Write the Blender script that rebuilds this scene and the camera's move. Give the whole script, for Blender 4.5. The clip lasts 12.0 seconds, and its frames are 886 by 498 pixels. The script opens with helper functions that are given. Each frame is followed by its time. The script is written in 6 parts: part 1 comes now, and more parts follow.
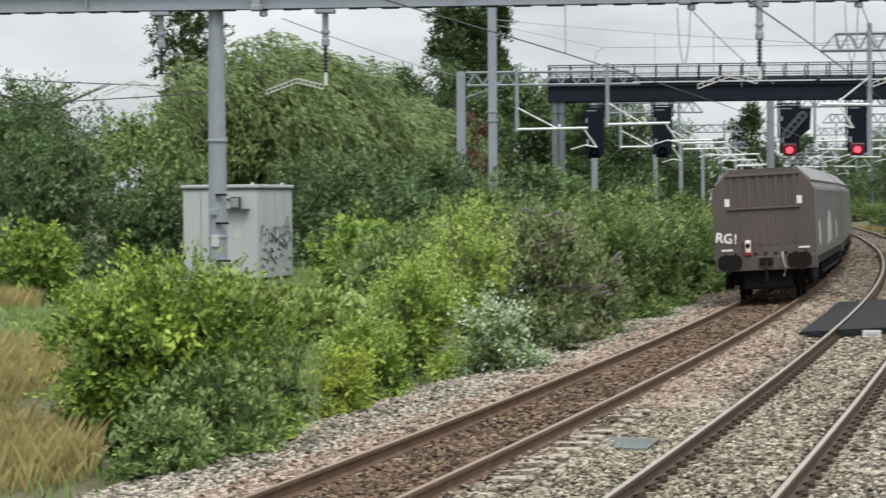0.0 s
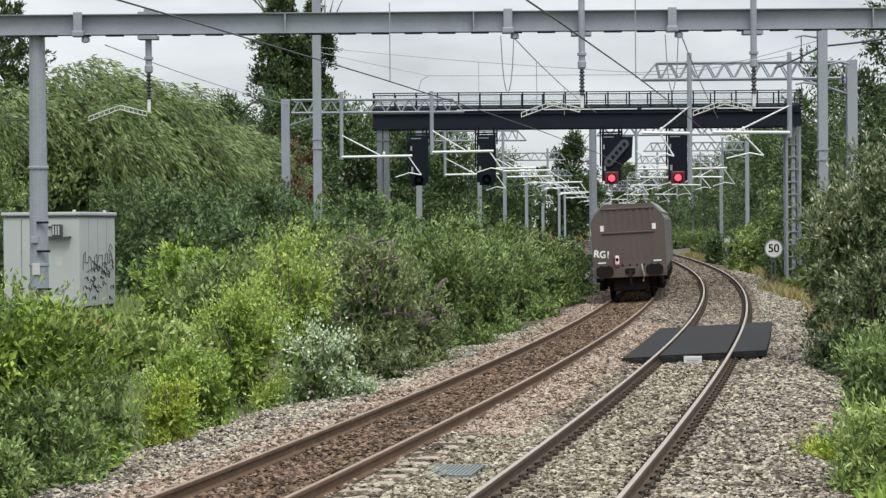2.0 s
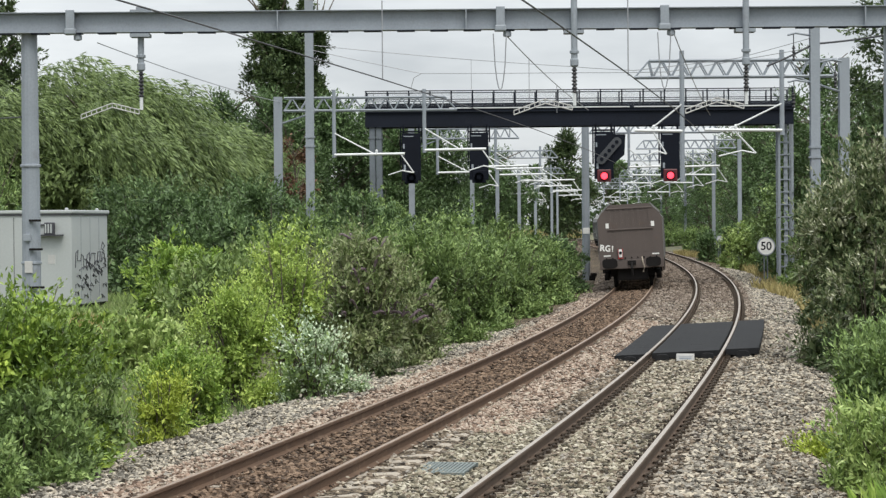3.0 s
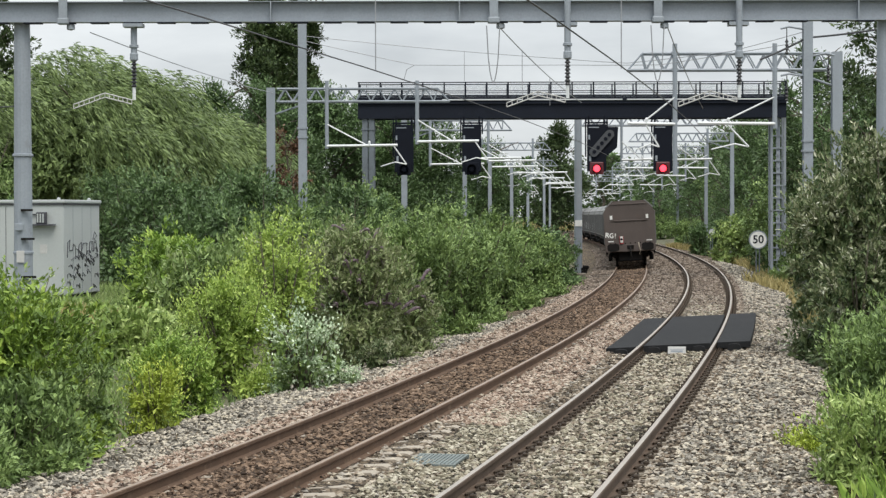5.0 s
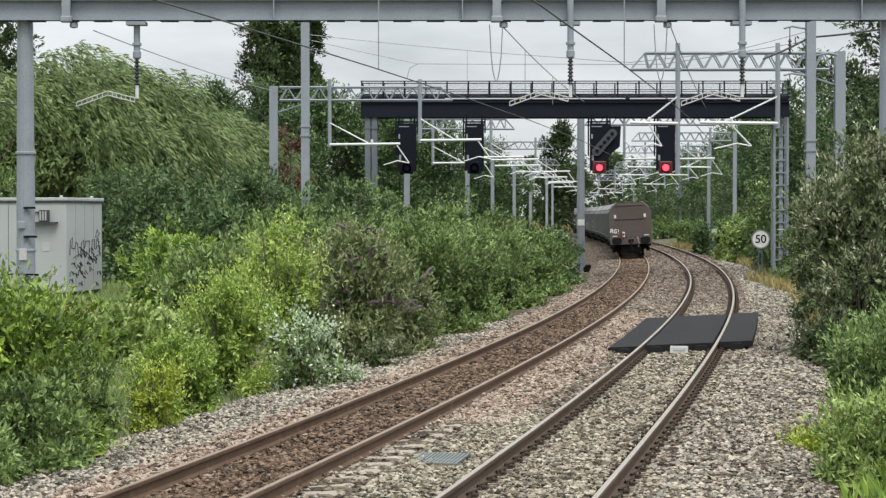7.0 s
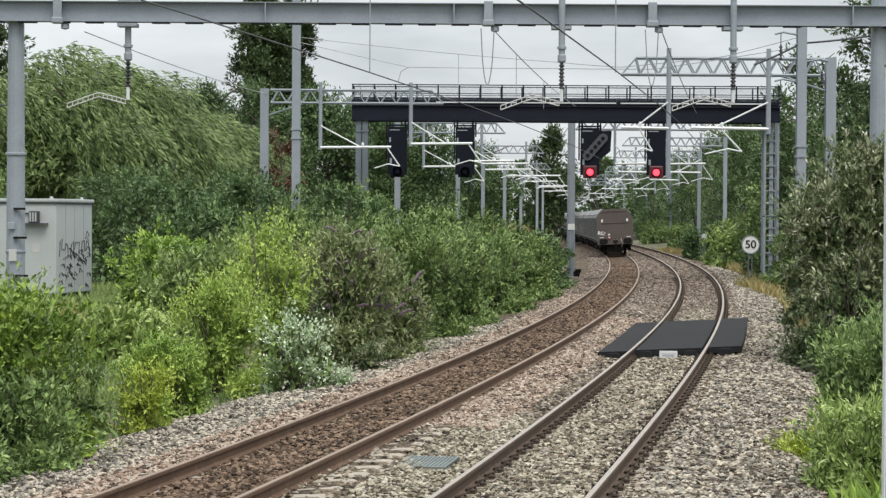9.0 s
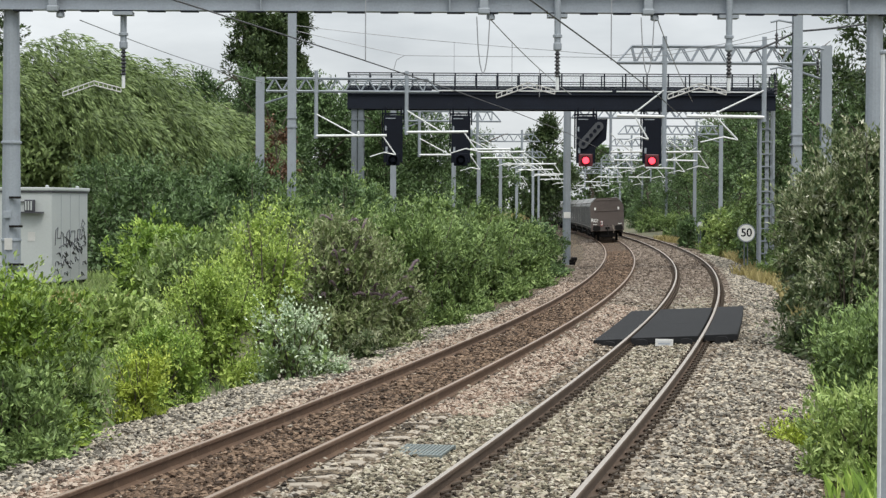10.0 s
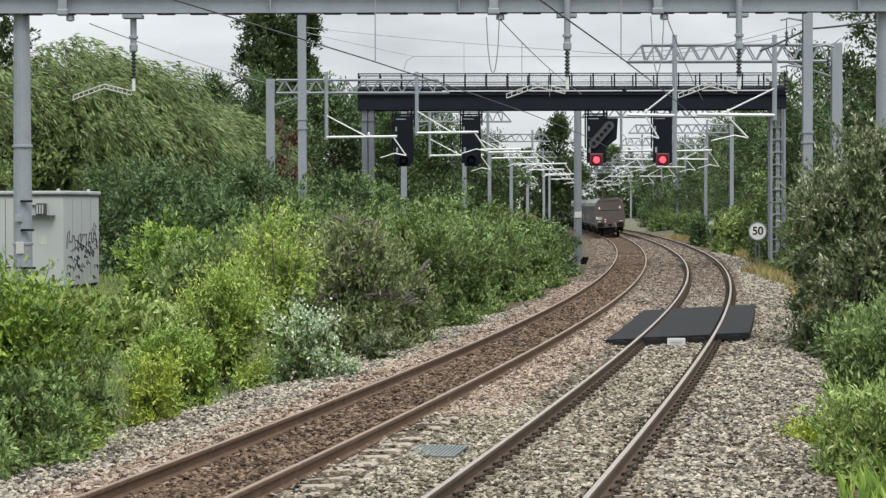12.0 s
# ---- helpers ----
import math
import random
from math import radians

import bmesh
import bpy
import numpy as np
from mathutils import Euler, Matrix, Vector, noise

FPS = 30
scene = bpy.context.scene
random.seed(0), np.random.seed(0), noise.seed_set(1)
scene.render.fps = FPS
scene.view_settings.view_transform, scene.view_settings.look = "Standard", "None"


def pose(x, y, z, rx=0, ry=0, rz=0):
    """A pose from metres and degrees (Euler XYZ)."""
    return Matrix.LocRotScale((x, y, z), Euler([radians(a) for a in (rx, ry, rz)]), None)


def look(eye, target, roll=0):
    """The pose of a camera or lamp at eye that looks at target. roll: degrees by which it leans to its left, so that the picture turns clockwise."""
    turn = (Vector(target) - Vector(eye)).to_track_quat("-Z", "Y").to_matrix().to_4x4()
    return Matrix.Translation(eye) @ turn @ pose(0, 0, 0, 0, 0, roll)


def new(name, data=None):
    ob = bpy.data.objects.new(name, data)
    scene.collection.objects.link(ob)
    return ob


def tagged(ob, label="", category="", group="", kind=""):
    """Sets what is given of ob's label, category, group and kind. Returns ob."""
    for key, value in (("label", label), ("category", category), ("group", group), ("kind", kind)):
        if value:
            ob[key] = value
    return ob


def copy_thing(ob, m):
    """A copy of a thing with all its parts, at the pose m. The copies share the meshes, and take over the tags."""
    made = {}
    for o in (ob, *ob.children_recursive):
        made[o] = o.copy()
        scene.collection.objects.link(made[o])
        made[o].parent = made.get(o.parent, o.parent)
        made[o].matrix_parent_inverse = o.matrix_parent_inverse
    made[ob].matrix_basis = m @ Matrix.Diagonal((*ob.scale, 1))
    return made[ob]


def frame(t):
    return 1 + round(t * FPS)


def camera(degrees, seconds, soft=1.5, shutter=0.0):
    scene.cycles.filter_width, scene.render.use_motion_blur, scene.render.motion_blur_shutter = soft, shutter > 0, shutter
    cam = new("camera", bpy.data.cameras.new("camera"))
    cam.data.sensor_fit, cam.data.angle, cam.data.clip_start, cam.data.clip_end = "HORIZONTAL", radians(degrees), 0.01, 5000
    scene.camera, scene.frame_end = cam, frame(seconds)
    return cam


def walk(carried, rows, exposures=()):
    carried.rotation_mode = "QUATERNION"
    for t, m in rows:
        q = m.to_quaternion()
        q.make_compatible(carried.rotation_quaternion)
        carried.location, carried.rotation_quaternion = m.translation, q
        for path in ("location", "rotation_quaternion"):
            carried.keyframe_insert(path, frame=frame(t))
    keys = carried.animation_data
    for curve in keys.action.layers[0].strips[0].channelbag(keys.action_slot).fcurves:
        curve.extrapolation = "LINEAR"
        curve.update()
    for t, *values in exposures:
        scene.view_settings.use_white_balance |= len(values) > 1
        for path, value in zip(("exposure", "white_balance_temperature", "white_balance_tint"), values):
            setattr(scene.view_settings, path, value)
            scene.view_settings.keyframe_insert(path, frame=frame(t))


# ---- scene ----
cam = camera(23.315, 12.0, soft=1.35, shutter=0.6)


def aim(yaw, pitch, roll):
    """The camera's pose: degrees to the right, upwards, and clockwise."""
    return Matrix.Translation((0, 0, 2.63)) @ pose(0, 0, 0, 0, 0, -yaw) @ pose(0, 0, 0, 90 + pitch, 0, 0) @ pose(0, 0, 0, 0, 0, -roll)


walk(cam, [
    (0.0, aim(-4.949, -1.305, 0.425)), (0.1, aim(-4.605, -1.272, 0.35)), (0.3, aim(-3.75, -1.20, 0.2)), (0.5, aim(-2.877, -1.129, 0.063)), (1.0, aim(-0.992, -0.908, 0.036)),
    (1.5, aim(-0.132, -0.750, 0.196)), (2.0, aim(-0.274, -0.605, 0.448)), (2.5, aim(-0.188, -0.618, 0.500)),
    (4.5, aim(0.200, -0.858, 0.264)), (5.0, aim(0.130, -0.886, 0.175)), (5.5, aim(0.034, -0.908, 0.149)),
    (6.0, aim(-0.005, -0.937, 0.053)), (6.5, aim(0.0, -0.902, 0.0)), (7.0, aim(0.065, -0.918, 0.029)),
    (7.5, aim(0.190, -0.946, -0.032)), (9.5, aim(0.342, -0.799, -0.368)), (10.0, aim(0.442, -1.132, -0.286)),
    (10.5, aim(0.299, -1.050, -0.104)), (11.0, aim(0.188, -1.030, 0.047)), (11.5, aim(0.179, -1.151, 0.083)),
    (12.0, aim(0.141, -1.117, 0.145)),
])

# ---- light: an overcast day ----
SUN_EL, SUN_AZ = 60.0, 160.0
world = bpy.data.worlds.new("overcast_sky")
scene.world = world
world.use_nodes = True
wn, wl = world.node_tree.nodes, world.node_tree.links
wn.clear()
w_out = wn.new("ShaderNodeOutputWorld")
w_mix = wn.new("ShaderNodeMixShader")
w_sky = wn.new("ShaderNodeTexSky")
w_sky.sky_type, w_sky.sun_disc = "NISHITA", False
w_sky.sun_elevation, w_sky.sun_rotation = radians(SUN_EL), radians(SUN_AZ)
w_b1 = wn.new("ShaderNodeBackground")
w_b1.inputs[1].default_value = 0.12
w_b2 = wn.new("ShaderNodeBackground")
w_b2.inputs[1].default_value = 1.0
w_noise = wn.new("ShaderNodeTexNoise")
w_noise.inputs["Scale"].default_value = 5.0
w_noise.inputs["Detail"].default_value = 6.0
w_noise.inputs["Roughness"].default_value = 0.55
w_co = wn.new("ShaderNodeTexCoord")
w_map = wn.new("ShaderNodeMapping")
w_map.inputs["Scale"].default_value = (1, 1, 3.5)
w_ramp = wn.new("ShaderNodeValToRGB")
w_ramp.color_ramp.elements[0].position, w_ramp.color_ramp.elements[1].position = 0.36, 0.65
w_ramp.color_ramp.elements[0].color = (0.565, 0.60, 0.63, 1)
w_ramp.color_ramp.elements[1].color = (0.83, 0.865, 0.885, 1)
wl.new(w_co.outputs["Generated"], w_map.inputs["Vector"])
wl.new(w_map.outputs[0], w_noise.inputs["Vector"])
wl.new(w_noise.outputs["Fac"], w_ramp.inputs[0])
w_sep = wn.new("ShaderNodeSeparateXYZ")
w_up = wn.new("ShaderNodeMapRange")
w_up.inputs["From Min"].default_value, w_up.inputs["From Max"].default_value = 0.0, 1.0
w_up.inputs["To Min"].default_value, w_up.inputs["To Max"].default_value = 0.93, 2.9
wl.new(w_co.outputs["Generated"], w_sep.inputs[0])
wl.new(w_sep.outputs["Z"], w_up.inputs["Value"])
wl.new(w_up.outputs[0], w_b2.inputs[1])
wl.new(w_ramp.outputs[0], w_b2.inputs[0])
wl.new(w_sky.outputs[0], w_b1.inputs[0])
w_mix.inputs[0].default_value = 0.93
wl.new(w_b1.outputs[0], w_mix.inputs[1])
wl.new(w_b2.outputs[0], w_mix.inputs[2])
wl.new(w_mix.outputs[0], w_out.inputs[0])

sun = new("sun", bpy.data.lights.new("sun", "SUN"))
sun.data.energy, sun.data.angle, sun.data.color = 2.3, radians(25), (1.0, 0.94, 0.84)
sa = radians(SUN_AZ)
sun.matrix_world = look((0, 0, 60), (-60 * math.sin(sa) / math.tan(radians(SUN_EL)), -60 * math.cos(sa) / math.tan(radians(SUN_EL)), 0))
scene.view_settings.exposure = 0.0


# ---- materials ----
def mat(name, color, rough=0.6, metal=0.0, vary=0.25, scale=3.0, fine=60.0, bump=0.15, stain=None, stain_at=0.62, emit=None):
    """A painted, metal or mineral surface: broad and fine variation, stains and slight relief. scale, fine: per metre."""
    m = bpy.data.materials.new(name)
    m.use_nodes = True
    n, l = m.node_tree.nodes, m.node_tree.links
    b = n["Principled BSDF"]
    co = n.new("ShaderNodeTexCoord")
    n1, n2 = n.new("ShaderNodeTexNoise"), n.new("ShaderNodeTexNoise")
    n1.inputs["Scale"].default_value, n2.inputs["Scale"].default_value = scale, fine
    n1.inputs["Detail"].default_value = n2.inputs["Detail"].default_value = 5
    for k in (n1, n2):
        l.new(co.outputs["Object"], k.inputs["Vector"])
    add = n.new("ShaderNodeMath")
    add.operation = "ADD"
    l.new(n1.outputs["Fac"], add.inputs[0])
    l.new(n2.outputs["Fac"], add.inputs[1])
    info = n.new("ShaderNodeObjectInfo")
    rnd = n.new("ShaderNodeMath")
    rnd.operation, rnd.inputs[1].default_value, rnd.inputs[2].default_value = "MULTIPLY_ADD", 0.12, -0.06
    l.new(info.outputs["Random"], rnd.inputs[0])
    add2 = n.new("ShaderNodeMath")
    l.new(add.outputs[0], add2.inputs[0])
    l.new(rnd.outputs[0], add2.inputs[1])
    ramp = n.new("ShaderNodeValToRGB")
    e = ramp.color_ramp.elements
    c = Vector(color)
    e[0].position, e[1].position = 0.3, 0.7
    e[0].color, e[1].color = (*(c * (1 - vary)), 1), (*(c * (1 + vary)), 1)
    half = n.new("ShaderNodeMath")
    half.operation, half.inputs[1].default_value = "MULTIPLY", 0.5
    l.new(add2.outputs[0], half.inputs[0])
    l.new(half.outputs[0], ramp.inputs[0])
    last = ramp.outputs[0]
    if stain:
        s = n.new("ShaderNodeTexNoise")
        s.inputs["Scale"].default_value, s.inputs["Detail"].default_value, s.inputs["Roughness"].default_value = scale * 2.2, 8, 0.7
        l.new(co.outputs["Object"], s.inputs["Vector"])
        sr = n.new("ShaderNodeMapRange")
        sr.inputs["From Min"].default_value, sr.inputs["From Max"].default_value = stain_at - 0.06, stain_at + 0.08
        l.new(s.outputs["Fac"], sr.inputs["Value"])
        mx = n.new("ShaderNodeMix")
        mx.data_type = "RGBA"
        l.new(sr.outputs[0], mx.inputs["Factor"])
        l.new(last, mx.inputs["A"])
        mx.inputs["B"].default_value = (*stain, 1)
        last = mx.outputs["Result"]
    l.new(last, b.inputs["Base Color"])
    b.inputs["Roughness"].default_value, b.inputs["Metallic"].default_value = rough, metal
    if max(color) < 0.05:
        b.inputs["Specular IOR Level"].default_value = 0.2
    if bump:
        bp = n.new("ShaderNodeBump")
        bp.inputs["Strength"].default_value, bp.inputs["Distance"].default_value = bump, 0.02
        l.new(n2.outputs["Fac"], bp.inputs["Height"])
        l.new(bp.outputs[0], b.inputs["Normal"])
    if emit:
        b.inputs["Emission Color"].default_value, b.inputs["Emission Strength"].default_value = (*emit[0], 1), emit[1]
    return m


def leaf_mat(name, colors, clear=0.12, rough=0.5):
    """Leaves: each one has a tint of its own; broad patches; light comes through."""
    m = bpy.data.materials.new(name)
    m.use_nodes = True
    n, l = m.node_tree.nodes, m.node_tree.links
    b = n["Principled BSDF"]
    geo = n.new("ShaderNodeNewGeometry")
    co = n.new("ShaderNodeTexCoord")
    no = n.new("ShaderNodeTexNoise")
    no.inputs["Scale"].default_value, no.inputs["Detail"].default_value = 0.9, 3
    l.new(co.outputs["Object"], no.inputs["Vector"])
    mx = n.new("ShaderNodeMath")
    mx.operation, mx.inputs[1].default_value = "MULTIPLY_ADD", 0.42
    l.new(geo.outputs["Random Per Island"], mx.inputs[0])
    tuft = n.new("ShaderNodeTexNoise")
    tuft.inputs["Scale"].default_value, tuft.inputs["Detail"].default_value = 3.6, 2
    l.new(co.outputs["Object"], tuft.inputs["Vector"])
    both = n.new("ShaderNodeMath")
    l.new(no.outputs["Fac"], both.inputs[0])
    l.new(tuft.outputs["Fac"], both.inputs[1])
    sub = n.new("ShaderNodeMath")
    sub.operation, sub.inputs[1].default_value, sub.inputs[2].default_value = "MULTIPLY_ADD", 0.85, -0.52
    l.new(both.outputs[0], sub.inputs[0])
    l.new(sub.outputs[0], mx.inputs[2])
    ramp = n.new("ShaderNodeValToRGB")
    e = ramp.color_ramp.elements
    e[0].color, e[1].color = (*colors[0], 1), (*colors[-1], 1)
    e[0].position, e[1].position = 0.1, 0.95
    for i, c in enumerate(colors[1:-1]):
        e.new(0.1 + 0.85 * (i + 1) / (len(colors) - 1)).color = (*c, 1)
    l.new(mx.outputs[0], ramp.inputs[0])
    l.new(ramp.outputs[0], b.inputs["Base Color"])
    b.inputs["Roughness"].default_value = rough
    b.inputs["Specular IOR Level"].default_value = 0.3
    tr = n.new("ShaderNodeBsdfTranslucent")
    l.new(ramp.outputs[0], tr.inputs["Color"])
    ms = n.new("ShaderNodeMixShader")
    ms.inputs[0].default_value = clear
    l.new(b.outputs[0], ms.inputs[1])
    l.new(tr.outputs[0], ms.inputs[2])
    l.new(ms.outputs[0], n["Material Output"].inputs["Surface"])
    return m


def stone_mat(name, colors, cell=26.0, bump=0.9, per_island=False):
    """Crushed stone: a tint for each stone, dark gaps as relief, broad drifts of colour."""
    m = bpy.data.materials.new(name)
    m.use_nodes = True
    n, l = m.node_tree.nodes, m.node_tree.links
    b = n["Principled BSDF"]
    b.inputs["Specular IOR Level"].default_value = 0.2
    co = n.new("ShaderNodeTexCoord")
    big = n.new("ShaderNodeTexNoise")
    big.inputs["Scale"].default_value, big.inputs["Detail"].default_value = 0.55, 4
    l.new(co.outputs["Object"], big.inputs["Vector"])
    ramp = n.new("ShaderNodeValToRGB")
    e = ramp.color_ramp.elements
    e[0].color, e[1].color = (*colors[0], 1), (*colors[-1], 1)
    e[0].position, e[1].position = 0.05, 0.95
    for i, c in enumerate(colors[1:-1]):
        e.new(0.05 + 0.9 * (i + 1) / (len(colors) - 1)).color = (*c, 1)
    mix = n.new("ShaderNodeMath")
    mix.operation, mix.inputs[1].default_value = "MULTIPLY_ADD", 1.05
    s2 = n.new("ShaderNodeMath")
    s2.operation, s2.inputs[1].default_value, s2.inputs[2].default_value = "MULTIPLY_ADD", 0.7, -0.37
    l.new(big.outputs["Fac"], s2.inputs[0])
    l.new(s2.outputs[0], mix.inputs[2])
    if per_island:
        geo = n.new("ShaderNodeNewGeometry")
        l.new(geo.outputs["Random Per Island"], mix.inputs[0])
    else:
        v = n.new("ShaderNodeTexVoronoi")
        v.inputs["Scale"].default_value = cell
        l.new(co.outputs["Object"], v.inputs["Vector"])
        sep = n.new("ShaderNodeSeparateColor")
        l.new(v.outputs["Color"], sep.inputs[0])
        l.new(sep.outputs[0], mix.inputs[0])
        bp = n.new("ShaderNodeBump")
        bp.invert = True
        bp.inputs["Strength"].default_value, bp.inputs["Distance"].default_value = bump, 0.05
        l.new(v.outputs["Distance"], bp.inputs["Height"])
        l.new(bp.outputs[0], b.inputs["Normal"])
    l.new(mix.outputs[0], ramp.inputs[0])
    l.new(ramp.outputs[0], b.inputs["Base Color"])
    b.inputs["Roughness"].default_value = 0.85
    return m


M_GALV = mat("galvanised_steel", (0.25, 0.28, 0.315), 0.6, 0.1, 0.14, 1.5, 25, 0.05, (0.22, 0.235, 0.26), 0.62)
# Galvanised steel darkened for shade under the gantry; sign posts use it too.
M_GALV_SHADE = mat("shaded_grey_steel", (0.125, 0.145, 0.165), 0.7, 0.1, 0.2, 1.2, 25, 0.05, (0.09, 0.10, 0.11), 0.6)
M_GALV_PALE = mat("pale_tube", (0.62, 0.64, 0.65), 0.5, 0.15, 0.08, 2, 30, 0.03)
M_DARK = mat("dark_painted_steel", (0.007, 0.010, 0.018), 0.65, 0.0, 0.3, 1.2, 20, 0.05, (0.016, 0.018, 0.026), 0.66)
M_BLACK = mat("black_paint", (0.004, 0.006, 0.012), 0.8, 0.0, 0.2, 2, 30, 0.03)
M_WIRE = mat("weathered_wire", (0.05, 0.052, 0.058), 0.6, 0.3, 0.15, 2, 30, 0)
M_WIRE_PALE = mat("bright_wire", (0.28, 0.29, 0.31), 0.5, 0.3, 0.15, 2, 30, 0)
M_INS = mat("dark_porcelain", (0.026, 0.027, 0.031), 0.3, 0.0, 0.2, 6, 40, 0)
M_HUT = mat("grey_painted_panel", (0.39, 0.415, 0.415), 0.6, 0.0, 0.07, 0.9, 18, 0.03, (0.44, 0.45, 0.42), 0.68)
M_HUT_DARK = mat("dark_gap", (0.03, 0.03, 0.03), 0.8, 0, 0.2, 3, 30, 0)
M_RUST = mat("rusty_rail_side", (0.090, 0.050, 0.028), 0.9, 0.0, 0.25, 2, 40, 0.1, (0.140, 0.090, 0.057), 0.6)
M_RUST_DARK = mat("dark_rail_side", (0.072, 0.045, 0.028), 0.9, 0.0, 0.25, 2, 40, 0.1, (0.095, 0.066, 0.043), 0.6)
M_HEAD_DULL = mat("brown_rail_head", (0.27, 0.185, 0.125), 0.4, 0.55, 0.12, 2, 30, 0.02)
M_HEAD = mat("worn_rail_head", (0.52, 0.44, 0.36), 0.32, 0.85, 0.1, 2, 30, 0.02)
M_SLEEPER = mat("weathered_concrete", (0.30, 0.26, 0.21), 0.85, 0, 0.18, 5, 60, 0.3, (0.28, 0.23, 0.18), 0.6)
M_CLIP = mat("rusty_clip", (0.055, 0.039, 0.026), 0.75, 0.2, 0.2, 8, 60, 0.05)
M_RUBBER = mat("black_rubber", (0.016, 0.0165, 0.018), 0.85, 0, 0.2, 1.3, 70, 0.35, (0.028, 0.027, 0.027), 0.62)
M_WHITE = mat("white_paint", (0.72, 0.72, 0.70), 0.5, 0, 0.06, 3, 30, 0.02)
# Bed colour is kept dark to stand in for shade between loose stones.
M_GRIT = stone_mat("ballast_stone", [(0.010, 0.007, 0.004), (0.045, 0.032, 0.020), (0.111, 0.079, 0.050), (0.140, 0.113, 0.081), (0.238, 0.186, 0.126)])
M_STONES = stone_mat("ballast_stones", [(0.038, 0.031, 0.025), (0.110, 0.089, 0.068), (0.206, 0.163, 0.122), (0.288, 0.242, 0.188), (0.264, 0.245, 0.217), (0.422, 0.370, 0.294)], per_island=True)
M_STONES_BROWN = stone_mat("stained_ballast_stones", [(0.034, 0.023, 0.016), (0.088, 0.060, 0.042), (0.155, 0.106, 0.074), (0.225, 0.158, 0.110)], per_island=True)
M_STONES_PINK = stone_mat("pink_ballast_stones", [(0.065, 0.045, 0.035), (0.189, 0.133, 0.099), (0.295, 0.213, 0.162), (0.341, 0.278, 0.225), (0.424, 0.354, 0.289)], per_island=True)
M_STONES_FAR = stone_mat("dusty_brown_stones", [(0.066, 0.051, 0.040), (0.110, 0.085, 0.067), (0.154, 0.121, 0.097), (0.202, 0.164, 0.133), (0.264, 0.220, 0.182)], per_island=True)
M_GRIT_BROWN = stone_mat("stained_ballast", [(0.029, 0.018, 0.012), (0.084, 0.054, 0.034), (0.152, 0.099, 0.062)])
M_STONES_GREY = stone_mat("grey_ballast_stones", [(0.077, 0.070, 0.059), (0.198, 0.183, 0.156), (0.333, 0.303, 0.254), (0.466, 0.414, 0.328)], per_island=True)
M_EARTH = mat("weedy_earth", (0.085, 0.085, 0.045), 0.95, 0, 0.4, 0.4, 12, 0.4, (0.16, 0.13, 0.075), 0.58)
M_WAGON_END = mat("brown_wagon_end", (0.088, 0.070, 0.063), 0.65, 0, 0.16, 0.8, 25, 0.05, (0.100, 0.070, 0.054), 0.64)
M_WAGON_SIDE = mat("grey_wagon_side", (0.140, 0.141, 0.139), 0.55, 0, 0.16, 0.6, 20, 0.05, (0.15, 0.145, 0.135), 0.6)
M_WAGON_ROOF = mat("pale_wagon_rim", (0.190, 0.191, 0.187), 0.55, 0, 0.14, 0.8, 20, 0.03)
M_UNDER = mat("grimy_underframe", (0.011, 0.010, 0.010), 0.9, 0, 0.3, 2, 30, 0.1)
M_BARK = mat("bark", (0.10, 0.085, 0.065), 0.9, 0, 0.3, 4, 40, 0.5)
M_RED_LENS = mat("red_signal_light", (0.5, 0.02, 0.03), 0.3, 0, 0.02, 2, 20, 0, emit=((1.0, 0.045, 0.07), 3.6))
# Housing of a lit lamp: the lamp's red glow put into colour and emission.
M_RED_GLOW = mat("red_glow_on_housing", (0.075, 0.014, 0.02), 0.5, 0, 0.1, 3, 30, 0, emit=((1.0, 0.03, 0.05), 0.018))
M_SLATE = mat("grey_indicator_face", (0.05, 0.054, 0.062), 0.6, 0, 0.1, 3, 30, 0)
M_RED_PAINT = mat("red_paint", (0.35, 0.03, 0.03), 0.5, 0, 0.1, 3, 30, 0)
M_GRATE = mat("green_grey_grating", (0.135, 0.16, 0.155), 0.7, 0.1, 0.2, 3, 40, 0.1, (0.20, 0.19, 0.16), 0.6)
M_BOARD = mat("weathered_white_board", (0.46, 0.46, 0.45), 0.6, 0, 0.12, 6, 40, 0.03)
M_STONES_GREEN = stone_mat("greenish_ballast_stones", [(0.043, 0.039, 0.029), (0.130, 0.116, 0.084), (0.222, 0.195, 0.141), (0.313, 0.286, 0.216), (0.432, 0.399, 0.320)], per_island=True)
M_GRAFFITI = mat("dark_spray_paint", (0.045, 0.045, 0.055), 0.6, 0, 0.2, 5, 30, 0)

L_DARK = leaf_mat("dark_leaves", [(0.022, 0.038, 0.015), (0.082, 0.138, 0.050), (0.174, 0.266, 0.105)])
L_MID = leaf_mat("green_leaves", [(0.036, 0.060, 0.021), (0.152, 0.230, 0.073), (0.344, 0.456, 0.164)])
L_FRESH = leaf_mat("fresh_green_leaves", [(0.040, 0.072, 0.013), (0.196, 0.312, 0.056), (0.504, 0.624, 0.150)])
L_LIME = leaf_mat("yellow_green_leaves", [(0.056, 0.095, 0.017), (0.224, 0.326, 0.068), (0.364, 0.478, 0.106), (0.535, 0.630, 0.185)])
L_OLIVE = leaf_mat("olive_leaves", [(0.046, 0.074, 0.024), (0.149, 0.223, 0.070), (0.269, 0.361, 0.122), (0.424, 0.481, 0.255)])
L_PALE = leaf_mat("pale_green_leaves", [(0.047, 0.078, 0.021), (0.186, 0.268, 0.076), (0.342, 0.439, 0.141), (0.517, 0.600, 0.267)])
